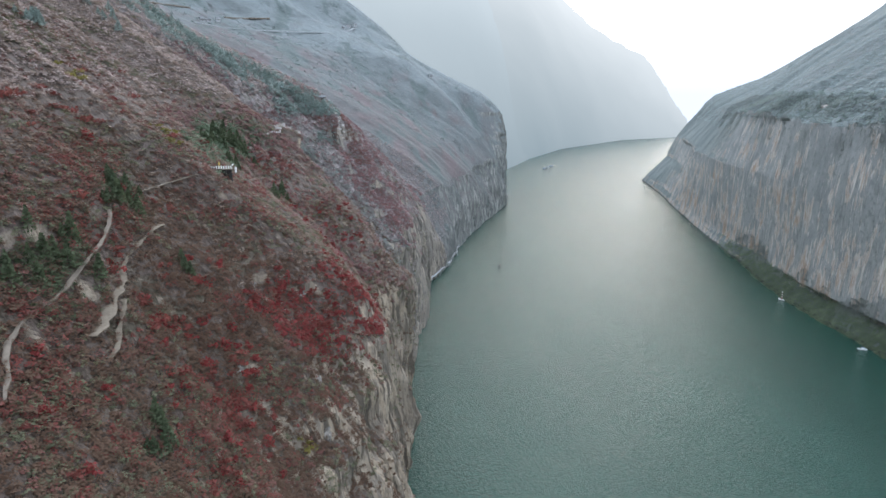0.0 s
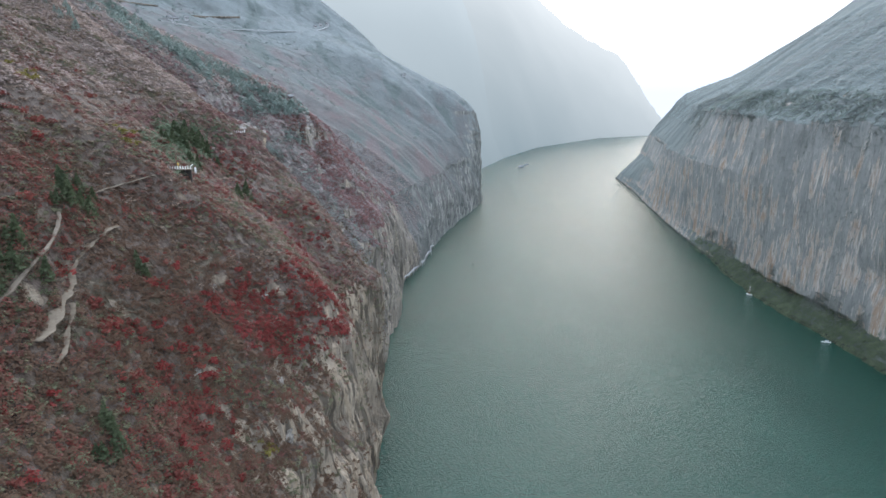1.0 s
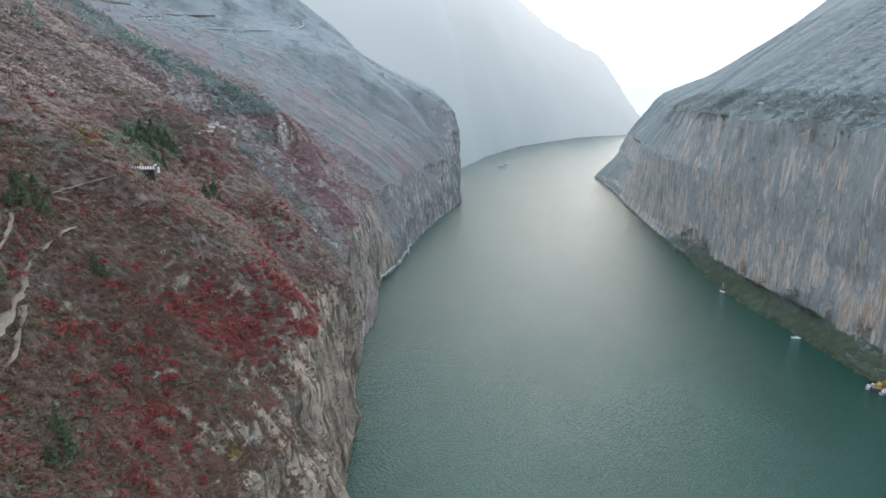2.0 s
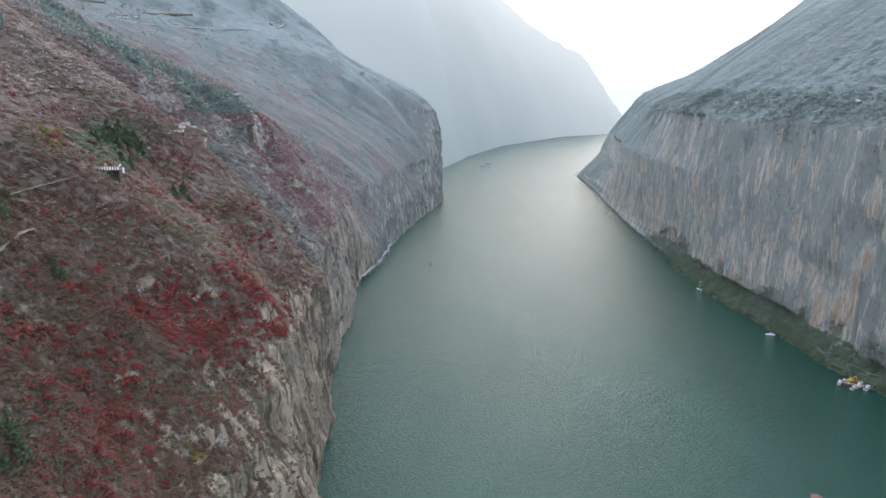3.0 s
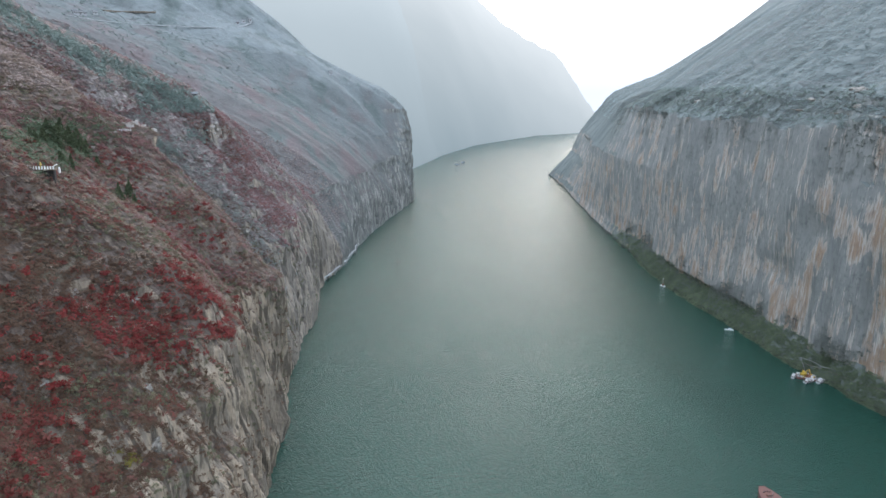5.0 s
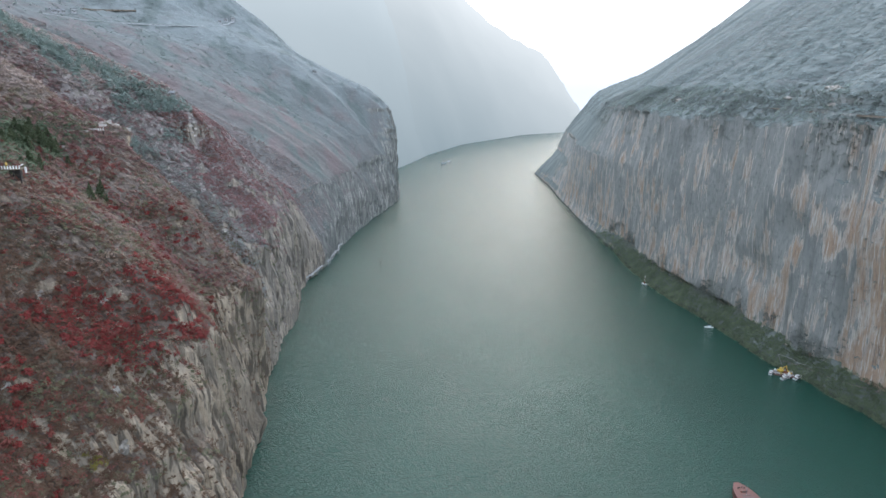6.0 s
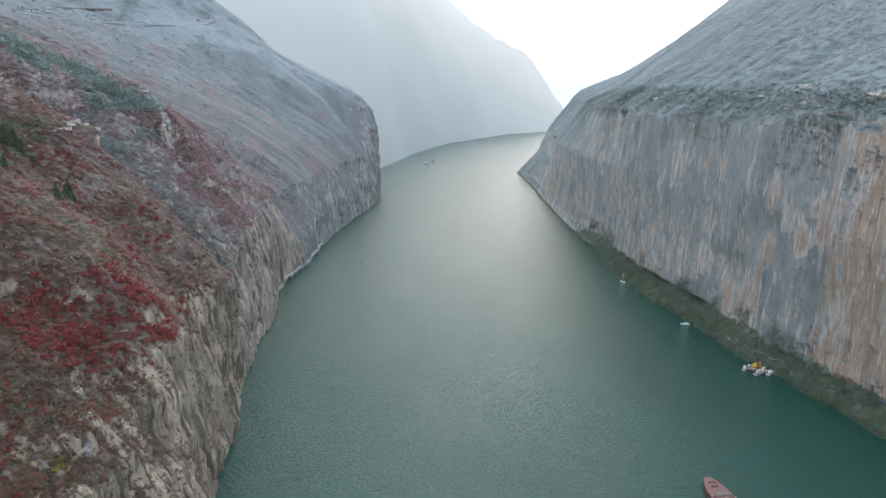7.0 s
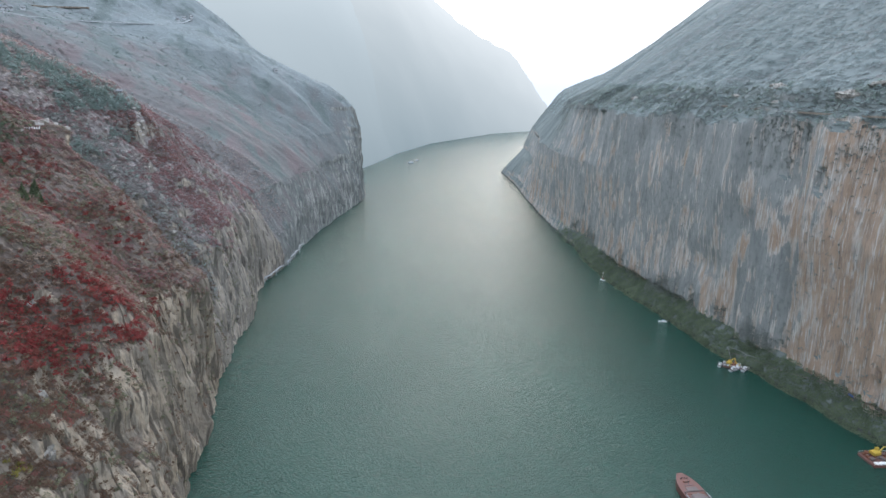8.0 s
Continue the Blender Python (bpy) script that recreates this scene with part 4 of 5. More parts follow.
def house(m, wide, deep, high, label, flat=False, group="houses on the mountain"):
    """A small rendered house: walls with a plinth, door and windows set in, and a pitched or flat roof."""
    t = thing("house", m, label, "house", group)
    part("wall", box(fresh(), -wide / 2, -deep / 2, -2.0, wide / 2, deep / 2, high), PLASTER, t)
    bm = fresh()
    if flat:
        box(bm, -wide / 2 - 0.3, -deep / 2 - 0.3, high, wide / 2 + 0.3, deep / 2 + 0.3, high + 0.4, 0.05)
    else:
        v = [bm.verts.new(p) for p in ((-wide / 2 - 0.5, -deep / 2 - 0.6, high - 0.1), (wide / 2 + 0.5, -deep / 2 - 0.6, high - 0.1), (wide / 2 + 0.5, deep / 2 + 0.6, high - 0.1), (-wide / 2 - 0.5, deep / 2 + 0.6, high - 0.1), (-wide / 2 - 0.5, 0, high + deep * 0.3), (wide / 2 + 0.5, 0, high + deep * 0.3))]
        for f in ((0, 1, 5, 4), (2, 3, 4, 5), (0, 4, 3), (1, 2, 5), (3, 2, 1, 0)):
            bm.faces.new([v[k] for k in f])
    part("roof", bm, TILE, t)
    part("door", box(fresh(), -0.5, -deep / 2 - 0.06, 0, 0.5, -deep / 2 + 0.02, 2.1), SHADE, t)
    for x in (-wide * 0.3, wide * 0.3):
        w = part("window", box(fresh(), x - 0.6, -deep / 2 - 0.05, 1.0, x + 0.6, -deep / 2 + 0.02, 2.2), SHADE, t)
        part("window_sill", box(fresh(), x - 0.7, -deep / 2 - 0.15, 0.88, x + 0.7, -deep / 2 - 0.06, 0.99), CONCRETE, w)
    return t


house(pose(-105, 551, 191.5, 0, 0, 15), 5, 4, 2.6, "small white pavilion house on the far spur", group="")
for y, z, turn, wide, flat in ((1148, 304, 20, 6, True), (1155, 307, 25, 5.5, True), (1132, 300, 15, 5, False), (854, 282, 40, 6, False), (887, 285, 40, 5, False), (910, 288, 35, 6, True), (868, 283, 35, 5, True), (1119, 223, 25, 6, True)):
    house(pose(left_face(y, z) + 1, y, z + 0.3, 0, 0, turn), wide, 5.0, 4.2 if flat else 3.4, "small white house beside the mountain road", flat)


# ---- on the river ----
def cargo_ship(m):
    """An inland cargo ship: red-brown hull, pink fore deck, rimmed dark hold, windlass, mast and wheelhouse aft."""
    t = thing("cargo_ship", m, "red-brown cargo ship with an open hold on the river", "ship")
    part("hull", hull(84, 13.5, 5.0, 1.4, 0.2, 61, full_bow=True), HULLRED, t)
    deck = hull(82.6, 12.6, 0.25, 0.0, 0.2, 61, full_bow=True)
    deck.transform(Matrix.Translation((0, 0, 5.02)))
    part("deck", deck, DECK, t, "dull pink painted deck")
    part("bow_deck", rod(fresh(), (0, 36.2, 5.3), (0, 36.2, 5.75), 2.9, 2.7, 18), DECK, t)
    part("hold_floor", box(fresh(), -5.75, -22, 5.28, 5.75, 27.0, 5.36), HOLD, t, "dark open cargo hold")
    for x0, y0, x1, y1 in ((-5.95, -22.3, -5.77, 27.3), (5.77, -22.3, 5.95, 27.3), (-5.75, 27.02, 5.75, 27.3), (-5.75, -22.3, 5.75, -22.07)):
        part("coaming", box(fresh(), x0, y0, 5.28, x1, y1, 6.1, 0.05), HOLD, t, "dark hold coaming")
    for x in (-6.1, 6.1):
        part("bulwark", box(fresh(), x - 0.12, -38, 5.28, x + 0.12, 25, 6.2, 0.03), PLASTER, t, "pale worn bulwark rail")
    for k in range(9):
        part("hatch_beam", box(fresh(), -5.2, -20 + k * 5.6, 5.75, 5.2, -19.65 + k * 5.6, 6.05, 0.03), RUST, t)
    w = part("windlass", box(fresh(), -1.4, 34.2, 5.76, 1.4, 35.1, 6.6, 0.08), HOLD, t, "dark anchor windlass")
    part("drum", rod(fresh(), (-2.0, 34.6, 6.3), (2.0, 34.6, 6.3), 0.4, None, 12), RUST, w)
    for x in (-1.9, -0.8, 0.8, 1.9):
        part("bollard", rod(fresh(), (x, 38.2 - abs(x) * 0.5, 5.76), (x, 38.2 - abs(x) * 0.5, 6.7), 0.28), BLACK, t)
    part("mast", rod(fresh(), (0, 32.6, 5.3), (0, 32.6, 10.5), 0.16, 0.08), STEEL, t)
    part("crossbar", box(fresh(), -2.6, 31.8, 5.3, 2.6, 32.4, 5.9, 0.05), HOLD, t)
    part("hatch", box(fresh(), -3.4, 27.6, 5.28, 3.4, 30.6, 6.0, 0.2), HOLD, t, "dark fore hatch")
    cabin = part("wheelhouse", box(fresh(), -4.8, -38, 5.3, 4.8, -26, 11.0, 0.15), WHITE, t)
    part("roof", box(fresh(), -5.2, -38.4, 11.01, 5.2, -25.6, 11.4, 0.05), CONCRETE, cabin)
    for k in range(5):
        part("window", box(fresh(), -4.2 + k * 1.75, -25.99, 8.4, -2.9 + k * 1.75, -25.9, 9.8), SHADE, cabin)
    part("funnel", rod(fresh(), (0, -36, 11.4), (0, -36, 14.0), 0.9, 0.7, 12), RUST, t)
    # heaps of gravel in the hold
    rng = random.Random(4)
    bm = fresh()
    for k in range(9):
        m2 = Matrix.Translation((rng.uniform(-0.6, 0.6), -19 + k * 5.3, 5.4)) @ Matrix.Diagonal((4.2, 3.2, rng.uniform(0.5, 0.9), 1))
        bmesh.ops.create_icosphere(bm, subdivisions=2, radius=1, matrix=m2)
    for v in bm.verts:
        v.co += Vector([rng.uniform(-0.18, 0.18) for _ in range(3)])
    part("gravel", bm, HOLD, t, "dark gravel cargo")
    return t


cargo_ship(pose(233.2, 222.6, -1.6, 0, 0, -1) @ Matrix.Diagonal((0.88, 1.0, 1.0, 1)))


def work_boat(parent_group, m, length, beam, label):
    t = thing("work_boat", m, label, "boat", parent_group)
    part("hull", hull(length, beam, 1.7, 0.5, 0.35), PLASTER, t)
    d = hull(length * 0.94, beam * 0.84, 0.12, 0, 0.35)
    d.transform(Matrix.Translation((0, 0, 1.72)))
    part("deck", d, HOLD, t, "dark open deck")
    c = part("cabin", box(fresh(), -beam * 0.3, -length * 0.3, 1.84, beam * 0.3, length * 0.02, 3.3, 0.08), WHITE, t)
    part("roof", box(fresh(), -beam * 0.36, -length * 0.33, 3.31, beam * 0.36, length * 0.05, 3.46, 0.03), PLASTER, c)
    for s in (-1, 1):
        for k in range(3):
            y = -length * 0.26 + k * length * 0.09
            part("window", box(fresh(), s * beam * 0.3 - 0.03, y, 2.4, s * beam * 0.3 + 0.03, y + length * 0.06, 3.0), SHADE, c)
    for s in (-1, 1):
        for k in range(6):
            y = length * (-0.4 + 0.13 * k)
            part("fender", rod(fresh(), (s * (beam / 2 + 0.1), y, 0.8), (s * (beam / 2 + 0.1), y, 1.6), 0.28), BLACK, t)
    return t


def digger(m, label):
    """A tracked excavator: two tracks, body, cab, and a jib of boom, stick and bucket."""
    t = thing("excavator", m, label, "excavator")
    for x in (-1.2, 1.2):
        part("track", box(fresh(), x - 0.35, -2.0, 0, x + 0.35, 2.0, 0.9, 0.3), BLACK, t)
    part("body", box(fresh(), -1.5, -2.4, 1.0, 1.5, 1.2, 2.5, 0.15), YELLOWP, t)
    cab = part("cab", box(fresh(), -1.45, 0.2, 2.51, -0.2, 1.7, 3.6, 0.1), YELLOWP, t)
    part("window", box(fresh(), -1.3, 1.71, 2.7, -0.35, 1.76, 3.45), SHADE, cab)
    boom = fresh()
    rod(boom, (0.4, 1.0, 2.2), (0.4, 3.0, 4.2), 0.3, 0.28, 6)
    rod(boom, (0.4, 3.0, 4.2), (0.4, 5.0, 3.9), 0.28, 0.22, 6)
    part("boom", boom, YELLOWP, t)
    part("stick", rod(fresh(), (0.4, 5.0, 3.9), (0.4, 5.6, 1.9), 0.2, 0.2, 6), YELLOWP, t)
    part("bucket", box(fresh(), -0.1, 5.2, 1.0, 0.9, 6.0, 1.9, 0.15), RUST, t)
    return t


def pontoon(m, length, beam, label, top=STEEL, say="grey steel deck"):
    t = thing("work_pontoon", m, label, "barge")
    part("hull", box(fresh(), -beam / 2, -length / 2, -0.6, beam / 2, length / 2, 1.3, 0.15), HULLRED, t)
    part("deck", box(fresh(), -beam / 2 + 0.3, -length / 2 + 0.3, 1.301, beam / 2 - 0.3, length / 2 - 0.3, 1.4), top, t, say)
    for s in (-1, 1):
        part("rail", box(fresh(), s * (beam / 2 - 0.2) - 0.06, -length / 2 + 0.4, 2.2, s * (beam / 2 - 0.2) + 0.06, length / 2 - 0.4, 2.32), WHITE, t)
        for k in range(6):
            y = -length / 2 + 0.5 + k * (length - 1) / 5
            part("stanchion", box(fresh(), s * (beam / 2 - 0.2) - 0.06, y - 0.06, 1.4, s * (beam / 2 - 0.2) + 0.06, y + 0.06, 2.2), WHITE, t)
    return t


MOORED = "boats moored at the work site"
pontoon(pose(350, 390.5, 0, 0, 0, 60), 13, 7, "rusty work pontoon moored by the cliff")
digger(pose(348.2, 391.5, 1.4, 0, 0, -70), "yellow excavator on a moored work pontoon")
work_boat(MOORED, pose(356.3, 383.6, -0.5, 0, 0, -63), 9.5, 3.2, "white work boat tied to a pontoon")
work_boat(MOORED, pose(347.6, 384.3, -0.5, 0, 0, -72), 10.0, 3.0, "white work boat lying beside the pontoon")
work_boat(MOORED, pose(341.8, 393, -0.5, 0, 0, -48), 7.0, 2.6, "short white work boat at the pontoon's end")
rng = random.Random(7)
for k in range(40):
    s = rng.uniform(0.4, 1.1)
    bm = box(fresh(), -s, -s * 0.7, 0, s, s * 0.7, s * rng.uniform(0.6, 1.3), 0.06)
    u, w = rng.uniform(-5.6, 5.6), rng.uniform(-2.9, 2.9)
    q = pose(350, 390.5, 1.4, 0, 0, 60) @ Vector((w, u, 0))
    mat, say = rng.choice(((RUST, "rusty machine box on the pontoon deck"), (STEEL, "grey steel crate on the pontoon deck"), (CONCRETE, "pale sack pile on the pontoon deck"), (YELLOWP, "yellow machine box on the pontoon deck")))
    ob = tagged(part("deck_crate", bm, mat), say, "crate", "clutter on the pontoon")
    ob.matrix_world = pose(q.x, q.y, 1.4, 0, 0, rng.uniform(0, 90))
# a crane boom leaning to the bank
crane = thing("derrick", pose(353.4, 390.6, 1.4, 0, 0, 40), "yellow lattice derrick on the moored pontoon", "crane")
part("jib", rod(fresh(), (0, 0, 0), (4.5, 2.5, 3.4), 0.28, 0.16, 6), YELLOWP, crane)
part("base", rod(fresh(), (0, 0, 0), (0, 0, 1.5), 0.8, None, 10), YELLOWP, crane)

pontoon(pose(358, 264, 0, 0, 0, -98), 20, 13.5, "rust-red work barge with white sacks near the bank", HULLRED, "dark rusty deck")
digger(pose(356.0, 267.0, 1.4, 0, 0, -85) @ Matrix.Scale(1.3, 4), "yellow excavator standing on a rust-red barge")
for k in range(22):
    bm = bmesh.new()
    bmesh.ops.create_icosphere(bm, subdivisions=2, radius=1, matrix=Matrix.Diagonal((0.9, 0.65, 0.5, 1)))
    for v in bm.verts:
        v.co.z = max(v.co.z, -0.35)
    ob = tagged(part("sack", bm, WHITE), "full white sack on the barge deck", "sack", "sacks on the barge")
    ob.matrix_world = pose(349.6 + (k % 11) * 1.4 + rng.uniform(-0.2, 0.2), 259.3 + (k // 11) * 1.4 + rng.uniform(-0.15, 0.15) - (k % 11) * 0.2, 1.75, 0, 0, rng.uniform(0, 180))

for k in range(46):
    s = rng.uniform(0.6, 1.4)
    bm = box(fresh(), -s, -s * 0.7, 0, s, s * 0.7, s * rng.uniform(0.7, 1.5), 0.06)
    q = pose(358, 264, 1.4, 0, 0, -98) @ Vector((rng.uniform(-4.8, 2.2), rng.uniform(-8.5, 8.5), 0))
    mat, say = rng.choice(((RUST, "rusty steel box on the barge deck"), (HOLD, "dark machine part on the barge deck"), (RUST, "rusty winch frame on the barge deck")))
    ob = tagged(part("deck_crate", bm, mat), say, "crate", "clutter on the barge")
    ob.matrix_world = pose(q.x, q.y, 1.4, 0, 0, rng.uniform(0, 90))


def buoy_boat(m, label):
    """A channel marker: small float, cage and striped mast with a top mark."""
    t = thing("channel_buoy", m, label, "buoy")
    part("float", hull(6.5, 2.6, 1.1, 0.3, 0.4), WHITE, t)
    part("cage", rod(fresh(), (0, 0, 1.1), (0, 0, 3.4), 1.0, 0.5, 8), RUST, t)
    for k in range(5):
        part("mast_band", rod(fresh(), (0, 0, 3.4 + k * 1.0), (0, 0, 4.39 + k * 1.0), 0.32, 0.28), (WHITE, HULLRED)[k % 2], t)
    part("lamp", rod(fresh(), (0, 0, 8.4), (0, 0, 9.2), 0.45, 0.3), WHITE, t)
    return t


buoy_boat(pose(345.5, 614, -0.4, 0, 0, 35), "white channel buoy with a red banded mast")
t = thing("river_buoy", pose(68, 725, -0.2, 0, 0, 30), "small dark channel buoy out on the river", "buoy")
part("float", rod(fresh(), (0, 0, 0), (0, 0, 1.0), 1.5, 1.3, 12), BLACK, t)
part("cage", rod(fresh(), (0, 0, 1.0), (0, 0, 1.9), 0.8, 0.35, 6), RUST, t)
part("lamp", rod(fresh(), (0, 0, 1.9), (0, 0, 2.3), 0.35, 0.3), STEEL, t)


def skiff(m, length, label):
    t = thing("motor_boat", m, label, "boat", "small boats on the river")
    part("hull", hull(length, length * 0.22, 0.9, 0.4, 0.4), WHITE, t)
    part("cabin", box(fresh(), -length * 0.08, -length * 0.25, 0.9, length * 0.08, length * 0.1, 2.0, 0.08), WHITE, t)
    part("canopy", box(fresh(), -length * 0.1, -length * 0.28, 2.01, length * 0.1, length * 0.14, 2.12, 0.03), BLUEGREY, t)
    return t


skiff(pose(346.0, 486, -0.2, 0, 0, 75), 7.5, "slim white motor boat near the bank")


def passenger_boat(m, label):
    t = thing("river_ship", m, label, "ship", "ships far down the river")
    part("hull", hull(52, 11, 3.4, 1.0, 0.25), BLUEGREY, t)
    a = part("lower_deck", box(fresh(), -4.6, -22, 3.4, 4.6, 12, 6.2, 0.1), PLASTER, t)
    for k in range(11):
        part("window", box(fresh(), 4.6, -20 + k * 2.8, 4.4, 4.66, -18.4 + k * 2.8, 5.6), SHADE, a)
        part("window", box(fresh(), -4.66, -20 + k * 2.8, 4.4, -4.6, -18.4 + k * 2.8, 5.6), SHADE, a)
    part("upper_deck", box(fresh(), -3.8, -20, 6.2, 3.8, 4, 8.6, 0.1), PLASTER, t)
    part("funnel", rod(fresh(), (0, -14, 8.6), (0, -14, 11.2), 1.0, 0.8, 10), STEEL, t)
    return t


passenger_boat(pose(278, 1735, -0.8, 0, 0, -40) @ Matrix.Scale(0.55, 4), "pale ship far down the misty river")
passenger_boat(pose(302, 1790, -0.8, 0, 0, -40) @ Matrix.Scale(0.45, 4), "second pale ship following far down the river")

# ---- the work track along the right bank ----
tagged(part("work_track", ribbon(at_right((408, 4), (390, 6), (372, 8), (357, 10), (340, 12), (328, 13), (310, 14.5), (288, 15), (262, 15), out=1.0), 0.5, 0.3, 0.5, 15, 0.9), RUBBLE), "rough work track along the cliff foot", "track", kind="structure")
tagged(part("terrace_path", ribbon(at_right((560, 190), (500, 188), (440, 187), (390, 186.5), (340, 186), (300, 186), out=0.8), 1.0, 1.2, 0.4, 25, 0.6), STONE), "pale terrace path along the top of the cliff", "path", kind="structure")
bm = fresh()
box(bm, -2.2, -0.3, -0.6, 2.2, 0.3, 0.5, 0.2)
tarp = tagged(part("tarpaulin", bm, BLUE), "crumpled blue tarpaulin on the work track", "tarpaulin")
tarp.matrix_world = pose(right_face(309, 16) - 2.0, 309, 16.0, 0, 0, 82)
pipe = fresh()
pts = at_right((410, 7), (400, 7.5), (392, 7.5), (384, 9), out=3.0)
for a, b in zip(pts, pts[1:]):
    rod(pipe, a, b, 0.16)
rod(pipe, pts[0], (351.5, 393, 1.5), 0.16)
tagged(part("pump_pipe", pipe, STEEL), "grey steel pipe from the pontoon to the bank", "pipe")

# ---- growth ----
dice = np.random.default_rng(12)


class Ground:
    """Places to plant on a bank's surface, spread evenly over its area."""

    def __init__(self, pts):
        a, b, c = pts[:-1, :-1], pts[1:, :-1], pts[:-1, 1:]
        n = np.cross(b - a, c - a)
        self.area = np.linalg.norm(n, axis=-1).ravel()
        self.up = (np.abs(n[..., 2]).ravel()) / np.maximum(self.area, 1e-6)
        self.a, self.u, self.v = a.reshape(-1, 3), (b - a).reshape(-1, 3), (c - a).reshape(-1, 3)

    def spots(self, count, keep):
        """About count places over the stretch that keep(x, y, z, up) weighs from 0 to 1."""
        w = self.area * np.clip(keep(self.a[:, 0], self.a[:, 1], self.a[:, 2], self.up), 0, 1)
        k = dice.choice(len(w), count, p=w / w.sum())
        return self.a[k] + self.u[k] * dice.random((count, 1)) + self.v[k] * dice.random((count, 1))


def off_paths(p, extra=0.0):
    """Leaves out what would stand on a way."""
    ways = np.array(PATHS)
    keep = np.ones(len(p), bool)
    for x, y, w in ways:
        keep &= (p[:, 0] - x) ** 2 + (p[:, 1] - y) ** 2 > (w * 0.7 + extra) ** 2
    return p[keep]


def bushes(name, spots, wide, high, tufts, leaf, material, label, category="scrub", facing=None):
    """Uncountable scrub: at each spot a loose dome of small leaf clumps."""
    n = len(spots)
    size = dice.uniform(0.55, 1.35, (n, 1, 1))
    way = dice.normal(size=(n, tufts, 3))
    way /= np.linalg.norm(way, axis=-1, keepdims=True)
    way[..., 2] = np.abs(way[..., 2])
    reach = dice.uniform(0.35, 1.0, (n, tufts, 1)) ** 0.6
    mid = spots[:, None] + way * reach * np.array([wide, wide, high]) * size + [0, 0, 0.1]
    # leaf clumps lie loosely along the dome, facing out and up
    out = way * 0.36 + [0, 0, 0.72] + dice.normal(size=(n, tufts, 3)) * 0.24
    if facing:
        # far leaf clumps all turn one way, evening out shading as haze would
        out = out * 0.35 + np.array(facing)
    a = np.cross(out, dice.normal(size=(n, tufts, 3)))
    a /= np.linalg.norm(a, axis=-1, keepdims=True)
    b = np.cross(out, a)
    b /= np.linalg.norm(b, axis=-1, keepdims=True)
    s = leaf * dice.uniform(0.5, 1.25, (n, tufts, 1))
    a, b = a * s, b * s * dice.uniform(0.45, 1.0, (n, tufts, 1))
    v = np.stack([mid - a * 1.2, mid + a * 0.9 - b * 1.3, mid + a * 0.9 + b * 1.3], 2).reshape(-1, 3)
    f = np.arange(len(v)).reshape(-1, 3)
    return tagged(new(name, quads(name, v, f, material)), label, category, kind="stuff")


left_land, right_land = Ground(left_pts), Ground(right_pts)


def patch(x, y, size, seed, low, high):
    """Where things grow in patches: 0 to 1."""
    return np.clip((rough(x / size, y / size, seed, 3) - low) / (high - low), 0, 1)


def lying(up, low=0.3, high=0.55):
    return np.clip((up - low) / (high - low), 0.0, 1)


def soil(y, z):
    """How much soil there is for scrub: little on the rocky shoulder above the river cliff."""
    return np.where((y > 190) & (y < 420), np.clip((z - 62) / 34 + np.clip((226 - y) / 26, 0, 1) + rough(y / 14, z / 14, 103, 2) * 0.8, 0.22, 1), 1.0)


def near(y, a, b):
    return ((y > a) & (y < b)).astype(float)


def gully(y, z):
    """How deep in the gully between the spurs a place lies: 0 to 1."""
    return np.exp(-(((y - 466 - 0.1 * (z - 120)) / 20) ** 2)) * (z > 45) * (z < 178)


def butts(y, z):
    """The mountain's ribs (below 0) and gullies (above 0)."""
    return rough((y + 0.5 * z) / 85, z / 260, 71, 3)


# brown, russet and olive scrub on the near slopes
bushes("scrub_brown", off_paths(left_land.spots(9500, lambda x, y, z, u: near(y, 85, 330) * np.clip((310 - y) / 80, 0, 1) * np.clip((200 - z) / 40, 0, 1) * soil(y, z) * lying(u) * (z > 40) * (z < 245))), 1.8, 1.35, 40, 0.28, BRUSH, "leafless brown scrub covering the near slope")
bushes("scrub_ridge", off_paths(left_land.spots(7500, lambda x, y, z, u: near(y, 85, 445) * np.clip(np.maximum((y - 230) / 80, (z - 160) / 40), 0, 1) * lying(u) * (z > 40) * (z < 250))), 1.9, 1.4, 40, 0.31, HIGH_BRUSH, "hazy brown scrub on the ridge by the lookouts")
bushes("scrub_russet", off_paths(left_land.spots(3700, lambda x, y, z, u: near(y, 85, 470) * soil(y, z) * lying(u) * (z > 60) * (z < 245) * patch(y + x, z, 26, 3, -0.15, 0.3))), 1.5, 1.35, 36, 0.31, PURPLE, "russet autumn scrub in patches on the slope")
bushes("scrub_olive", off_paths(left_land.spots(6200, lambda x, y, z, u: near(y, 85, 470) * (0.3 + 0.7 * soil(y, z)) * lying(u, 0.2, 0.5) * (z > 30) * (z < 245) * patch(y - x, z, 18, 8, -0.05, 0.4))), 1.4, 1.35, 34, 0.31, OLIVE, "dull olive green bushes among brown scrub")
bushes("scrub_gully", left_land.spots(2400, lambda x, y, z, u: gully(y, z) * lying(u, 0.12, 0.4)), 1.7, 1.5, 24, 0.45, GULLY, "grey-green scrub among rock in the gully")
bushes("gully_bushes", left_land.spots(450, lambda x, y, z, u: near(y, 425, 500) * (z > 50) * (z < 180) * lying(u, 0.1, 0.4)), 1.7, 1.7, 26, 0.45, RIDGE_PINE, "dark green thicket in the gully between the spurs")
bushes("cliff_scrub", left_land.spots(6500, lambda x, y, z, u: near(y, 120, 480) * (z > 8) * (z < 135) * (u < 0.75) * np.clip((u - 0.08) / 0.2, 0.1, 1) * patch(y, z, 16, 95, -0.2, 0.3)), 1.2, 1.2, 22, 0.32, BRUSH, "leafless brown scrub on the cliff ledges")
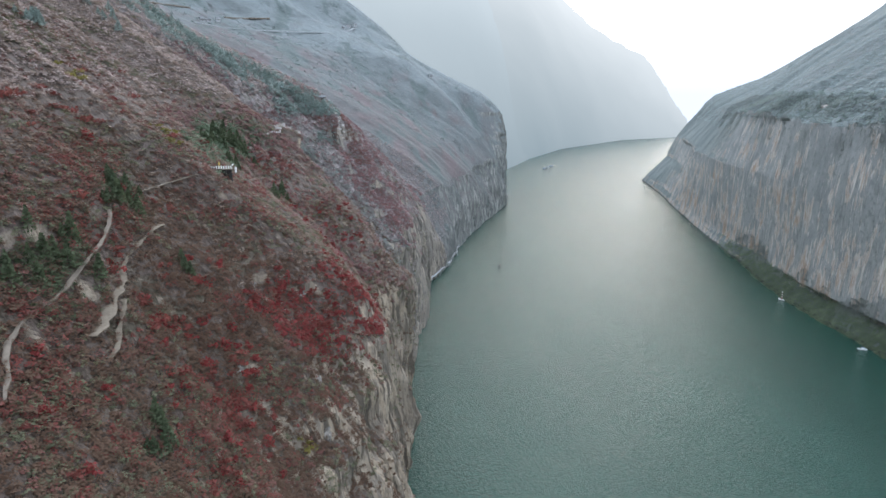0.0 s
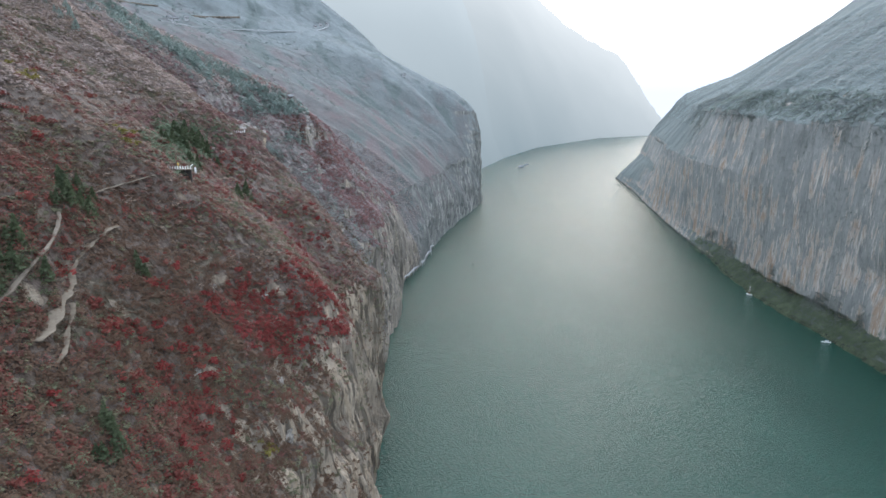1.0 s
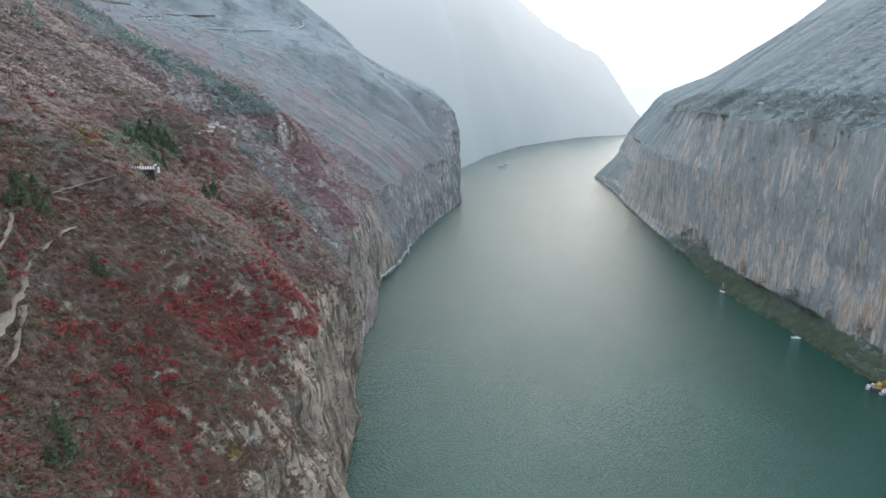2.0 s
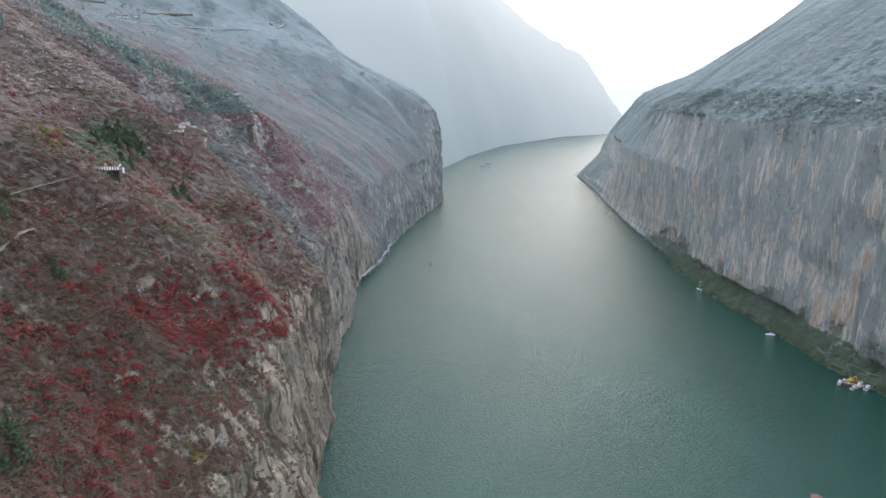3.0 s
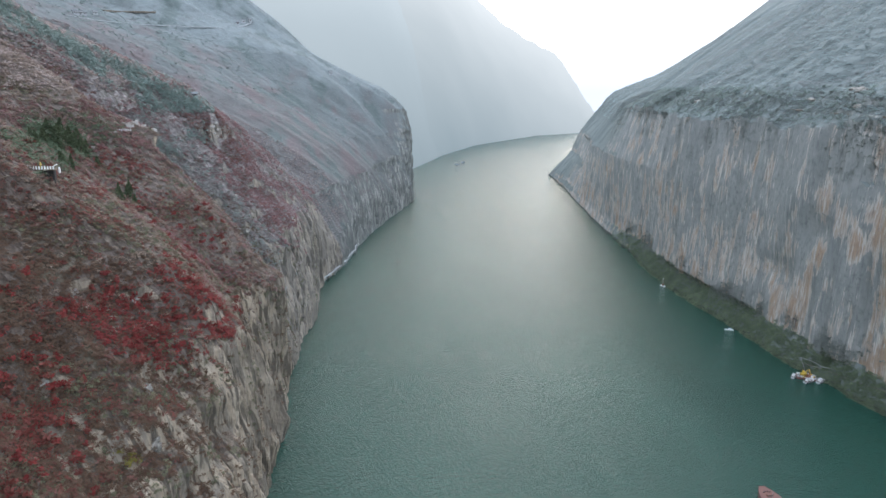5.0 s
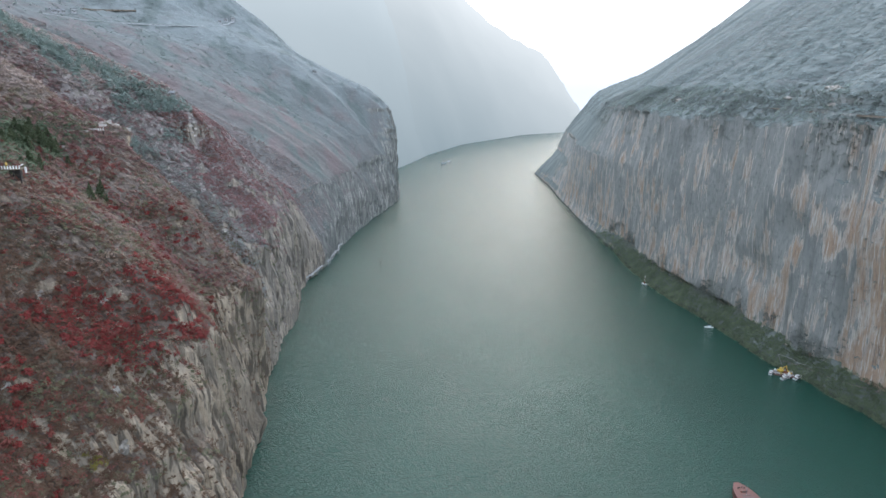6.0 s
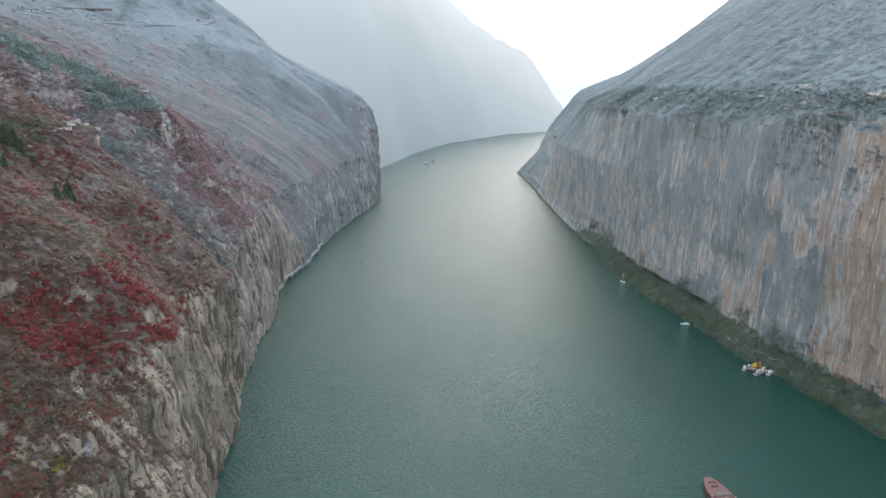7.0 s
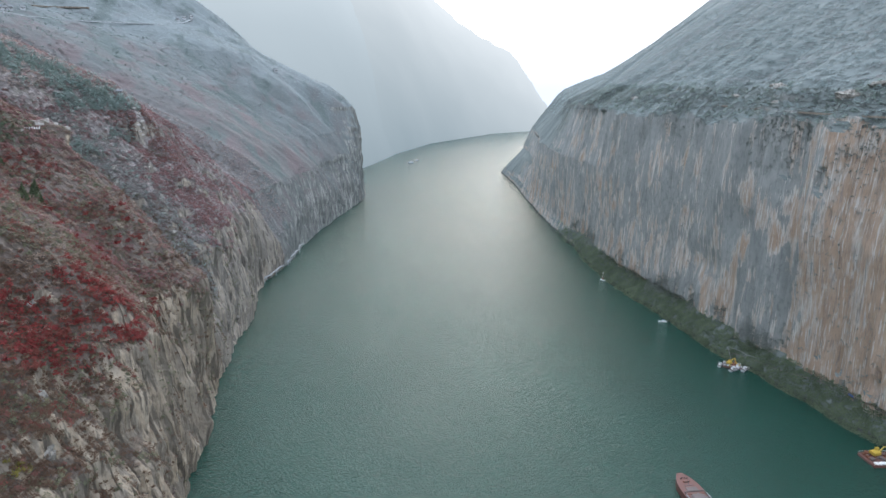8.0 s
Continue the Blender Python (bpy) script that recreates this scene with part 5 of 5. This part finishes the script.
bushes("cliff_bushes", left_land.spots(1700, lambda x, y, z, u: near(y, 120, 640) * (z > 8) * (z < 120) * (u < 0.4) * patch(y, z, 14, 15, 0.0, 0.5)), 1.1, 1.2, 22, 0.34, OLIVE, "small bushes clinging to the cliff ledges")
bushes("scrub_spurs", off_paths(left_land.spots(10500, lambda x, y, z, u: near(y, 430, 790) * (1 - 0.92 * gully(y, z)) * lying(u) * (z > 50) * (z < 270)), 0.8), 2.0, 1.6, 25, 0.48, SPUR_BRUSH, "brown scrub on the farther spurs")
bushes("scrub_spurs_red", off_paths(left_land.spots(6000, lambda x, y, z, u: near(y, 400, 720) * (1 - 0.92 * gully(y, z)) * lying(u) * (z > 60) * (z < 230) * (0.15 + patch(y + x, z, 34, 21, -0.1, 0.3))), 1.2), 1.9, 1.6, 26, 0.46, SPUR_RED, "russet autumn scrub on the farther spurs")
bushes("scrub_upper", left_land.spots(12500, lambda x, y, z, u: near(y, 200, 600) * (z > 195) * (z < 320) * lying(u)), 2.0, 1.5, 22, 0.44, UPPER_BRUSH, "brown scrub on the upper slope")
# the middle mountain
bushes("wood_mountain", off_paths(left_land.spots(30000, lambda x, y, z, u: near(y, 690, 1400) * lying(u, 0.25, 0.42) * (z > 30) * (z < 400)), 2.5), 2.2, 0.9, 9, 0.5, WOOD, "hazy grey and dull red leafless wood covering the mountain", "wood", facing=(0.15, -0.15, 0.4))
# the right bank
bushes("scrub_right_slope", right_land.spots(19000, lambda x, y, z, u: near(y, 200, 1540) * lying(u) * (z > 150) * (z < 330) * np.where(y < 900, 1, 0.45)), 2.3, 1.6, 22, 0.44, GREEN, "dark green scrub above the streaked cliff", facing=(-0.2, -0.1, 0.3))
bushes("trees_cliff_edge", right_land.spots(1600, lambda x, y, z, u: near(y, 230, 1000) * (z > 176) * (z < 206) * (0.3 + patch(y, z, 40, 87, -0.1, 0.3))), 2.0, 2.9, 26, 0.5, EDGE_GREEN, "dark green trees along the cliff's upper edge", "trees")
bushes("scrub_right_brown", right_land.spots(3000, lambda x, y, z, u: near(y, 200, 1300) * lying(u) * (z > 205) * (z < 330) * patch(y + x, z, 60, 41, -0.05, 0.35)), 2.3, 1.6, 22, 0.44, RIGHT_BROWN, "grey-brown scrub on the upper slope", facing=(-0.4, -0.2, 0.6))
bushes("scrub_right_foot", right_land.spots(7000, lambda x, y, z, u: np.clip((870 - y) / 220, 0, 1) * near(y, 180, 870) * (z > -1.5) * (z < 17) * np.clip((19 - z) / 8, 0.2, 1) * np.clip(u / 0.25, 0.25, 1)), 2.0, 2.1, 40, 0.32, BANK, "grey-green bushes along the waterline")
bushes("scrub_right_ledge", right_land.spots(2000, lambda x, y, z, u: near(y, 180, 800) * (z > 10) * (z < 34) * np.clip((34 - z) / 18, 0, 1) * patch(y, z * 0.7, 22, 97, -0.05, 0.3)), 1.7, 1.9, 34, 0.32, HANGING, "grey scrub climbing the foot of the cliff")
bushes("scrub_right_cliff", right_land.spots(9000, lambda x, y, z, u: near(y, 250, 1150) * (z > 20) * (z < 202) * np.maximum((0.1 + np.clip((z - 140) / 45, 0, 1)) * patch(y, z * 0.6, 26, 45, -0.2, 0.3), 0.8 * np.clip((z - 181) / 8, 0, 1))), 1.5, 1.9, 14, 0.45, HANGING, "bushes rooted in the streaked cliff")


# loose stones along the washed-out trail
def along(*plan):
    pts = np.array(at_left(*plan, out=0.1))
    t = dice.random(len(pts) * 40) * (len(pts) - 1)
    k = t.astype(int)
    p = pts[k] + (pts[k + 1] - pts[k]) * (t - k)[:, None] + dice.normal(size=(len(t), 3)) * [1.3, 1.7, 0.2]
    p[:, 2] = [left_ground(x, y) for x, y, _ in p]
    return p


bushes("loose_stones", np.concatenate([along((213, 152), (201, 150), (191, 147), (182, 143), (172, 140), (157, 135.5)), along((177, 139), (165, 131), (150, 124)), along((226, 151.5), (213, 152)), along((296, 162), (312, 150), (325, 140))]), 0.9, 0.2, 7, 0.3, EARTH, "loose pale stones along the washed-out trail", "stones")


# ---- single trees and bushes ----
def crown_mesh(name, wide, high, base, tufts, leaf, material, seed, cone=False):
    """A crown of small leaf clumps with gaps and an uneven outline."""
    rng = np.random.default_rng(seed)
    way = rng.normal(size=(tufts, 3))
    way /= np.linalg.norm(way, axis=-1, keepdims=True)
    if cone:
        t = rng.random((tufts, 1)) ** 0.75
        tier = np.round(t * 7) / 7
        r = (1 - tier) * wide * (0.45 + 0.55 * rng.random((tufts, 1))) + 0.12
        flat = way[:, :2] / np.linalg.norm(way[:, :2], axis=1, keepdims=True)
        mid = np.concatenate([flat * r, base + tier * high - r * 0.25 + rng.normal(size=(tufts, 1)) * 0.15], 1)
    else:
        lobes = rng.normal(size=(6, 3)) * [wide * 0.42, wide * 0.42, high * 0.2]
        mid = lobes[rng.integers(0, 6, tufts)] + way * rng.uniform(0.3, 1, (tufts, 1)) * [wide * 0.55, wide * 0.55, high * 0.36]
        mid[:, 2] = np.abs(mid[:, 2] + high * 0.3) + base
    a = rng.normal(size=(tufts, 3))
    a /= np.linalg.norm(a, axis=-1, keepdims=True)
    b = np.cross(a, rng.normal(size=(tufts, 3)))
    b /= np.linalg.norm(b, axis=-1, keepdims=True)
    s = leaf * rng.uniform(0.55, 1.25, (tufts, 1))
    v = np.stack([mid - a * s, mid - b * s * 0.6, mid + a * s, mid + b * s * 0.6], 1).reshape(-1, 3)
    return quads(name, v, np.arange(len(v)).reshape(-1, 4), material)


def plant(name, kind_label, category, group, crown, stems):
    t = new(name)
    tagged(t, kind_label, category, group)
    c = new("crown", crown)
    c.parent = t
    part("trunk" if name == "pine_tree" else "stem", stems, BARK, t)
    return t


def stems_of(seed, high, count, r):
    rng = random.Random(seed)
    bm = bmesh.new()
    for k in range(count):
        x, y = rng.uniform(-0.9, 0.9), rng.uniform(-0.9, 0.9)
        rod(bm, (x * 0.15, y * 0.15, -0.8), (x, y, high * rng.uniform(0.6, 0.9)), r, r * 0.35, 5)
    return bm


def trunk_of(seed, high, r):
    rng = random.Random(seed)
    bm = rod(bmesh.new(), (0, 0, -1.0), (0, 0, high), r, r * 0.2, 6)
    for k in range(7):
        a, z = rng.uniform(0, 6.28), high * (0.25 + 0.09 * k)
        rod(bm, (0, 0, z), (math.cos(a) * (high - z) * 0.3, math.sin(a) * (high - z) * 0.3, z + 0.3), r * 0.3, r * 0.1, 4)
    return bm


RED_KINDS = [plant("smoke_bush", "scarlet autumn smoke bush among brown scrub", "bush", "scarlet bushes on the slope", crown_mesh("crown", 1.9, 2.4, 0.3, 95, 0.42, RED, 100 + k), stems_of(k, 1.9, 5, 0.07)) for k in range(4)]
RED_KINDS += [plant("smoke_bush", "dark red autumn smoke bush on the slope", "bush", "dark red bushes on the slope", crown_mesh("crown", 1.9, 2.2, 0.3, 90, 0.42, DARK_RED, 120 + k), stems_of(k + 9, 1.8, 5, 0.07)) for k in range(3)]
FAR_PINES = [plant("pine_tree", "hazy green pine tree on the high ridge", "tree", "pines on the ridge", crown_mesh("crown", 2.9, 5.6, 0.6, 300, 0.5, RIDGE_PINE, 170 + k, True), trunk_of(k + 5, 7.0, 0.2)) for k in range(3)]
PINE_KINDS = [plant("pine_tree", "dark green pine tree standing on the slope", "tree", "pines on the slope", crown_mesh("crown", 2.7, 6.2, 0.8, 280, 0.55, NEEDLE, 140 + k, True), trunk_of(k, 7.8, 0.2)) for k in range(3)]
YELLOW_KIND = plant("yellow_bush", "yellow-green bush on the slope", "bush", "yellow bushes on the slope", crown_mesh("crown", 2.2, 2.4, 0.3, 110, 0.45, YELLOW, 160), stems_of(30, 1.9, 5, 0.07))

used = set()


def place(kind, p, size, lean=6):
    """The first of a kind stands itself, the rest are its copies."""
    r = random.Random(int(p[1] * 97 + p[2] * 31))
    m = pose(p[0], p[1], p[2] - 0.2, r.uniform(-lean, lean), r.uniform(-lean, lean), r.uniform(0, 360))
    ob = kind if kind.as_pointer() not in used else copy_thing(kind, m)
    used.add(kind.as_pointer())
    ob.matrix_basis = m @ Matrix.Diagonal((size, size, size * r.uniform(0.85, 1.15), 1))


def cluster(y, z, sy, sz, count, seed):
    """Places round a spot of the left bank, by place along the river and height."""
    r = random.Random(seed)
    out = []
    for _ in range(count):
        yy, zz = r.gauss(y, sy), r.gauss(z, sz)
        out.append(np.array((left_face(yy, zz), yy, zz)))
    return out


reds = []
for n, (y, z, sy, sz, count) in enumerate(((191, 128, 5, 4, 19), (203, 108, 7, 6, 28), (193, 94, 7, 7, 24), (248, 100, 7, 2.5, 26), (254, 117, 7, 4, 20), (342, 84, 6, 3, 10), (371, 121, 9, 8, 16), (124, 113, 4, 4, 5), (231, 119, 5, 2, 8), (173, 114, 5, 6, 10), (140, 128, 12, 4, 8), (172, 90, 5, 4, 9), (223, 134, 6, 3, 7), (242, 193, 9, 6, 8), (289, 200, 6, 4, 5), (270, 106, 6, 5, 16), (290, 112, 6, 6, 12), (185, 150, 6, 5, 6), (345, 130, 14, 12, 16))):
    reds += [(p, 0 if random.Random(n * 50 + k).random() < 0.55 else 1) for k, p in enumerate(cluster(y, z, sy, sz, count, n))]
spread = left_land.spots(46, lambda x, y, z, u: near(y, 120, 330) * (z > 85) * (z < 215) * lying(u))
reds += [(p, 1) for p in spread]
for n, (p, dull) in enumerate(reds):
    if len(off_paths(p[None], 0.3)):
        r = random.Random(n)
        place(RED_KINDS[4 + n % 3] if dull else RED_KINDS[n % 4], p, r.uniform(0.85, 1.6))

pines = []
for n, (y, z, sy, sz, count) in enumerate(((345, 169, 8, 3.5, 28), (336, 173, 6, 3, 8), (220, 164, 5, 3, 16), (215, 137, 2, 2, 3), (157, 110, 2, 3, 5), (152, 105, 2, 2, 4), (164, 151, 5, 3, 7), (154, 152, 4, 3, 4), (376, 239, 7, 4, 9), (298, 227, 6, 3, 7), (345, 142, 5, 3, 8), (205, 165, 3, 2, 5), (176, 158, 6, 3, 3), (320, 160, 5, 3, 5))):
    pines += cluster(y, z, sy, sz, count, 200 + n)
for n in range(64):
    t = n / 63
    y, z = 527 - 14 * math.sin(t * 2.6) + random.Random(n).gauss(0, 8), 187 + 75 * t + random.Random(n + 900).gauss(0, 4)
    pines.append(np.array((left_face(y, z), y, z)))
for n, p in enumerate(pines):
    if len(off_paths(p[None], 0.6)):
        place((FAR_PINES if p[2] > 178 else PINE_KINDS)[n % 3], p, random.Random(n + 40).uniform(0.65, 1.15), 3)
for n, p in enumerate(cluster(282, 178, 6, 3, 9, 77) + cluster(207, 73, 3, 3, 4, 78) + cluster(270, 206, 7, 4, 8, 79)):
    place(YELLOW_KIND, p, random.Random(n).uniform(0.7, 1.3))

bushes("green_bushes_path", off_paths(left_land.spots(260, lambda x, y, z, u: lying(u) * np.exp(-(((y - 162) / 12) ** 2) - ((z - 151) / 6) ** 2) + lying(u) * 0.7 * np.exp(-(((y - 220) / 8) ** 2) - ((z - 164) / 4) ** 2)), 0.4), 1.5, 2.0, 44, 0.3, NEEDLE, "dark green bushes beside the stone path")
bushes("scrub_steps", off_paths(left_land.spots(330, lambda x, y, z, u: near(y, 512, 548) * (z > 138) * (z < 178)), 1.6), 1.5, 1.6, 24, 0.42, PURPLE, "russet scrub beside the broken steps")
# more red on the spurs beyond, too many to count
bushes("red_bushes_spurs", off_paths(left_land.spots(4200, lambda x, y, z, u: near(y, 315, 700) * (z > 70) * (z < 190) * (1 - 0.92 * gully(y, z)) * lying(u, 0.2, 0.5) * (0.1 + patch(y - x, z, 24, 61, -0.1, 0.3))), 0.8), 1.7, 1.7, 30, 0.42, SPUR_RED, "hazy red autumn bushes on the farther spurs")
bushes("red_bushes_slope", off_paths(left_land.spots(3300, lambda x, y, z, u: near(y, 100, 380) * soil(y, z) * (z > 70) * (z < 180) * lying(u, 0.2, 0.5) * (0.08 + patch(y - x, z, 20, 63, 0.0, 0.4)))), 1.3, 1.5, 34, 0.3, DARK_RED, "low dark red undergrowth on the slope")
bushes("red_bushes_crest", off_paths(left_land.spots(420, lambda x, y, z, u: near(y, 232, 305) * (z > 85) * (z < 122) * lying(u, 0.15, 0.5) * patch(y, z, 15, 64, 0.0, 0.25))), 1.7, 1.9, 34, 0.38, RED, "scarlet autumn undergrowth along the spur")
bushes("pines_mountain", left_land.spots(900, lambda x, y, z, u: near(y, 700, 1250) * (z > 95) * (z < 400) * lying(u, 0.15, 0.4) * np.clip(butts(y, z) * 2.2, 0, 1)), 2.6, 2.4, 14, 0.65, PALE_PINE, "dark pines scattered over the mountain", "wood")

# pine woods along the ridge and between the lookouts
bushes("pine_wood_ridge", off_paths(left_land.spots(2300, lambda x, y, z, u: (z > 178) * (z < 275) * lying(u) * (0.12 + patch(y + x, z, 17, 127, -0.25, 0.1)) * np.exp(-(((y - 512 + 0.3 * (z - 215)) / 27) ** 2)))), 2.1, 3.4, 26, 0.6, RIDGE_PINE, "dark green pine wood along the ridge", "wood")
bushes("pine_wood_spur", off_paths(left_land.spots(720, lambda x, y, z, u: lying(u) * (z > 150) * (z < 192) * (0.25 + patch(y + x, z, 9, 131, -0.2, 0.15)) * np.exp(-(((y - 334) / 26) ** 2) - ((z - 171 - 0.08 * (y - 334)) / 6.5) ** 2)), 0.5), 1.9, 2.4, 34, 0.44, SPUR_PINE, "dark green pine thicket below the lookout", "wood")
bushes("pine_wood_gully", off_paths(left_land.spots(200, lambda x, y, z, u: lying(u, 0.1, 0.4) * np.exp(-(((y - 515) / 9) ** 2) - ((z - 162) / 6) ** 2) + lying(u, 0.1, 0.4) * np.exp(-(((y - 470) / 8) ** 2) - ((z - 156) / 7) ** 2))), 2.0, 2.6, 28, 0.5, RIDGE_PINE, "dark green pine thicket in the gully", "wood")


# ---- crags standing out of the near slope ----
def crag(p, wide, high, seed, label):
    rng = np.random.default_rng(seed)
    bm = bmesh.new()
    bmesh.ops.create_icosphere(bm, subdivisions=3, radius=1)
    shift = rng.random(3) * 50
    for v in bm.verts:
        q = v.co.copy()
        n1 = noise.noise(q * 1.6 + Vector(shift)) * 0.35
        n2 = noise.cell(Vector((q.x * 2.6, q.y * 2.6, q.z * 1.1)) + Vector(shift)) * 0.2
        n3 = noise.noise(q * 6 + Vector(shift)) * 0.09
        v.co = q * (0.85 + n1 + n2 + n3)
        v.co.x *= wide * 0.45
        v.co.y *= wide
        v.co.z *= high
    ob = tagged(part("crag", bm, CRAG), label, "rock", "pale crags in the slope")
    ob.matrix_world = pose(p[0] - wide * 0.26, p[1], p[2], 0, 14, dice.uniform(-15, 15))
    return ob


for n, (y, z, wide, high) in enumerate(((462, 150, 4, 3), (470, 132, 5, 3.5), (478, 141, 4, 3), (458, 118, 4, 4), (484, 118, 5, 4), (452, 160, 4, 2.5), (492, 132, 4, 3), (233, 86, 5, 4), (222, 70, 5, 4), (246, 123, 6, 1.8), (262, 113, 4, 2.5), (203, 106, 3, 1.6), (505, 136, 5, 4), (524, 121, 5, 4), (470, 94, 5, 5), (300, 158, 3, 1.4))):
    crag((left_face(y, z), y, z), wide, high, 300 + n, "weathered pale limestone crag in the slope")

for n, (y, z, wide, high) in enumerate(((686, 190, 9, 3.5), (439, 203, 9, 3.5), (452, 204, 6, 2.5), (366, 198, 10, 3.5), (352, 205, 8, 2.5), (420, 192, 6, 2.5), (500, 196, 5, 2), (600, 200, 5, 2))):
    crag((right_face(y, z) + 1.5, y, z), wide, high, 400 + n, "pale limestone outcrop above the streaked cliff")
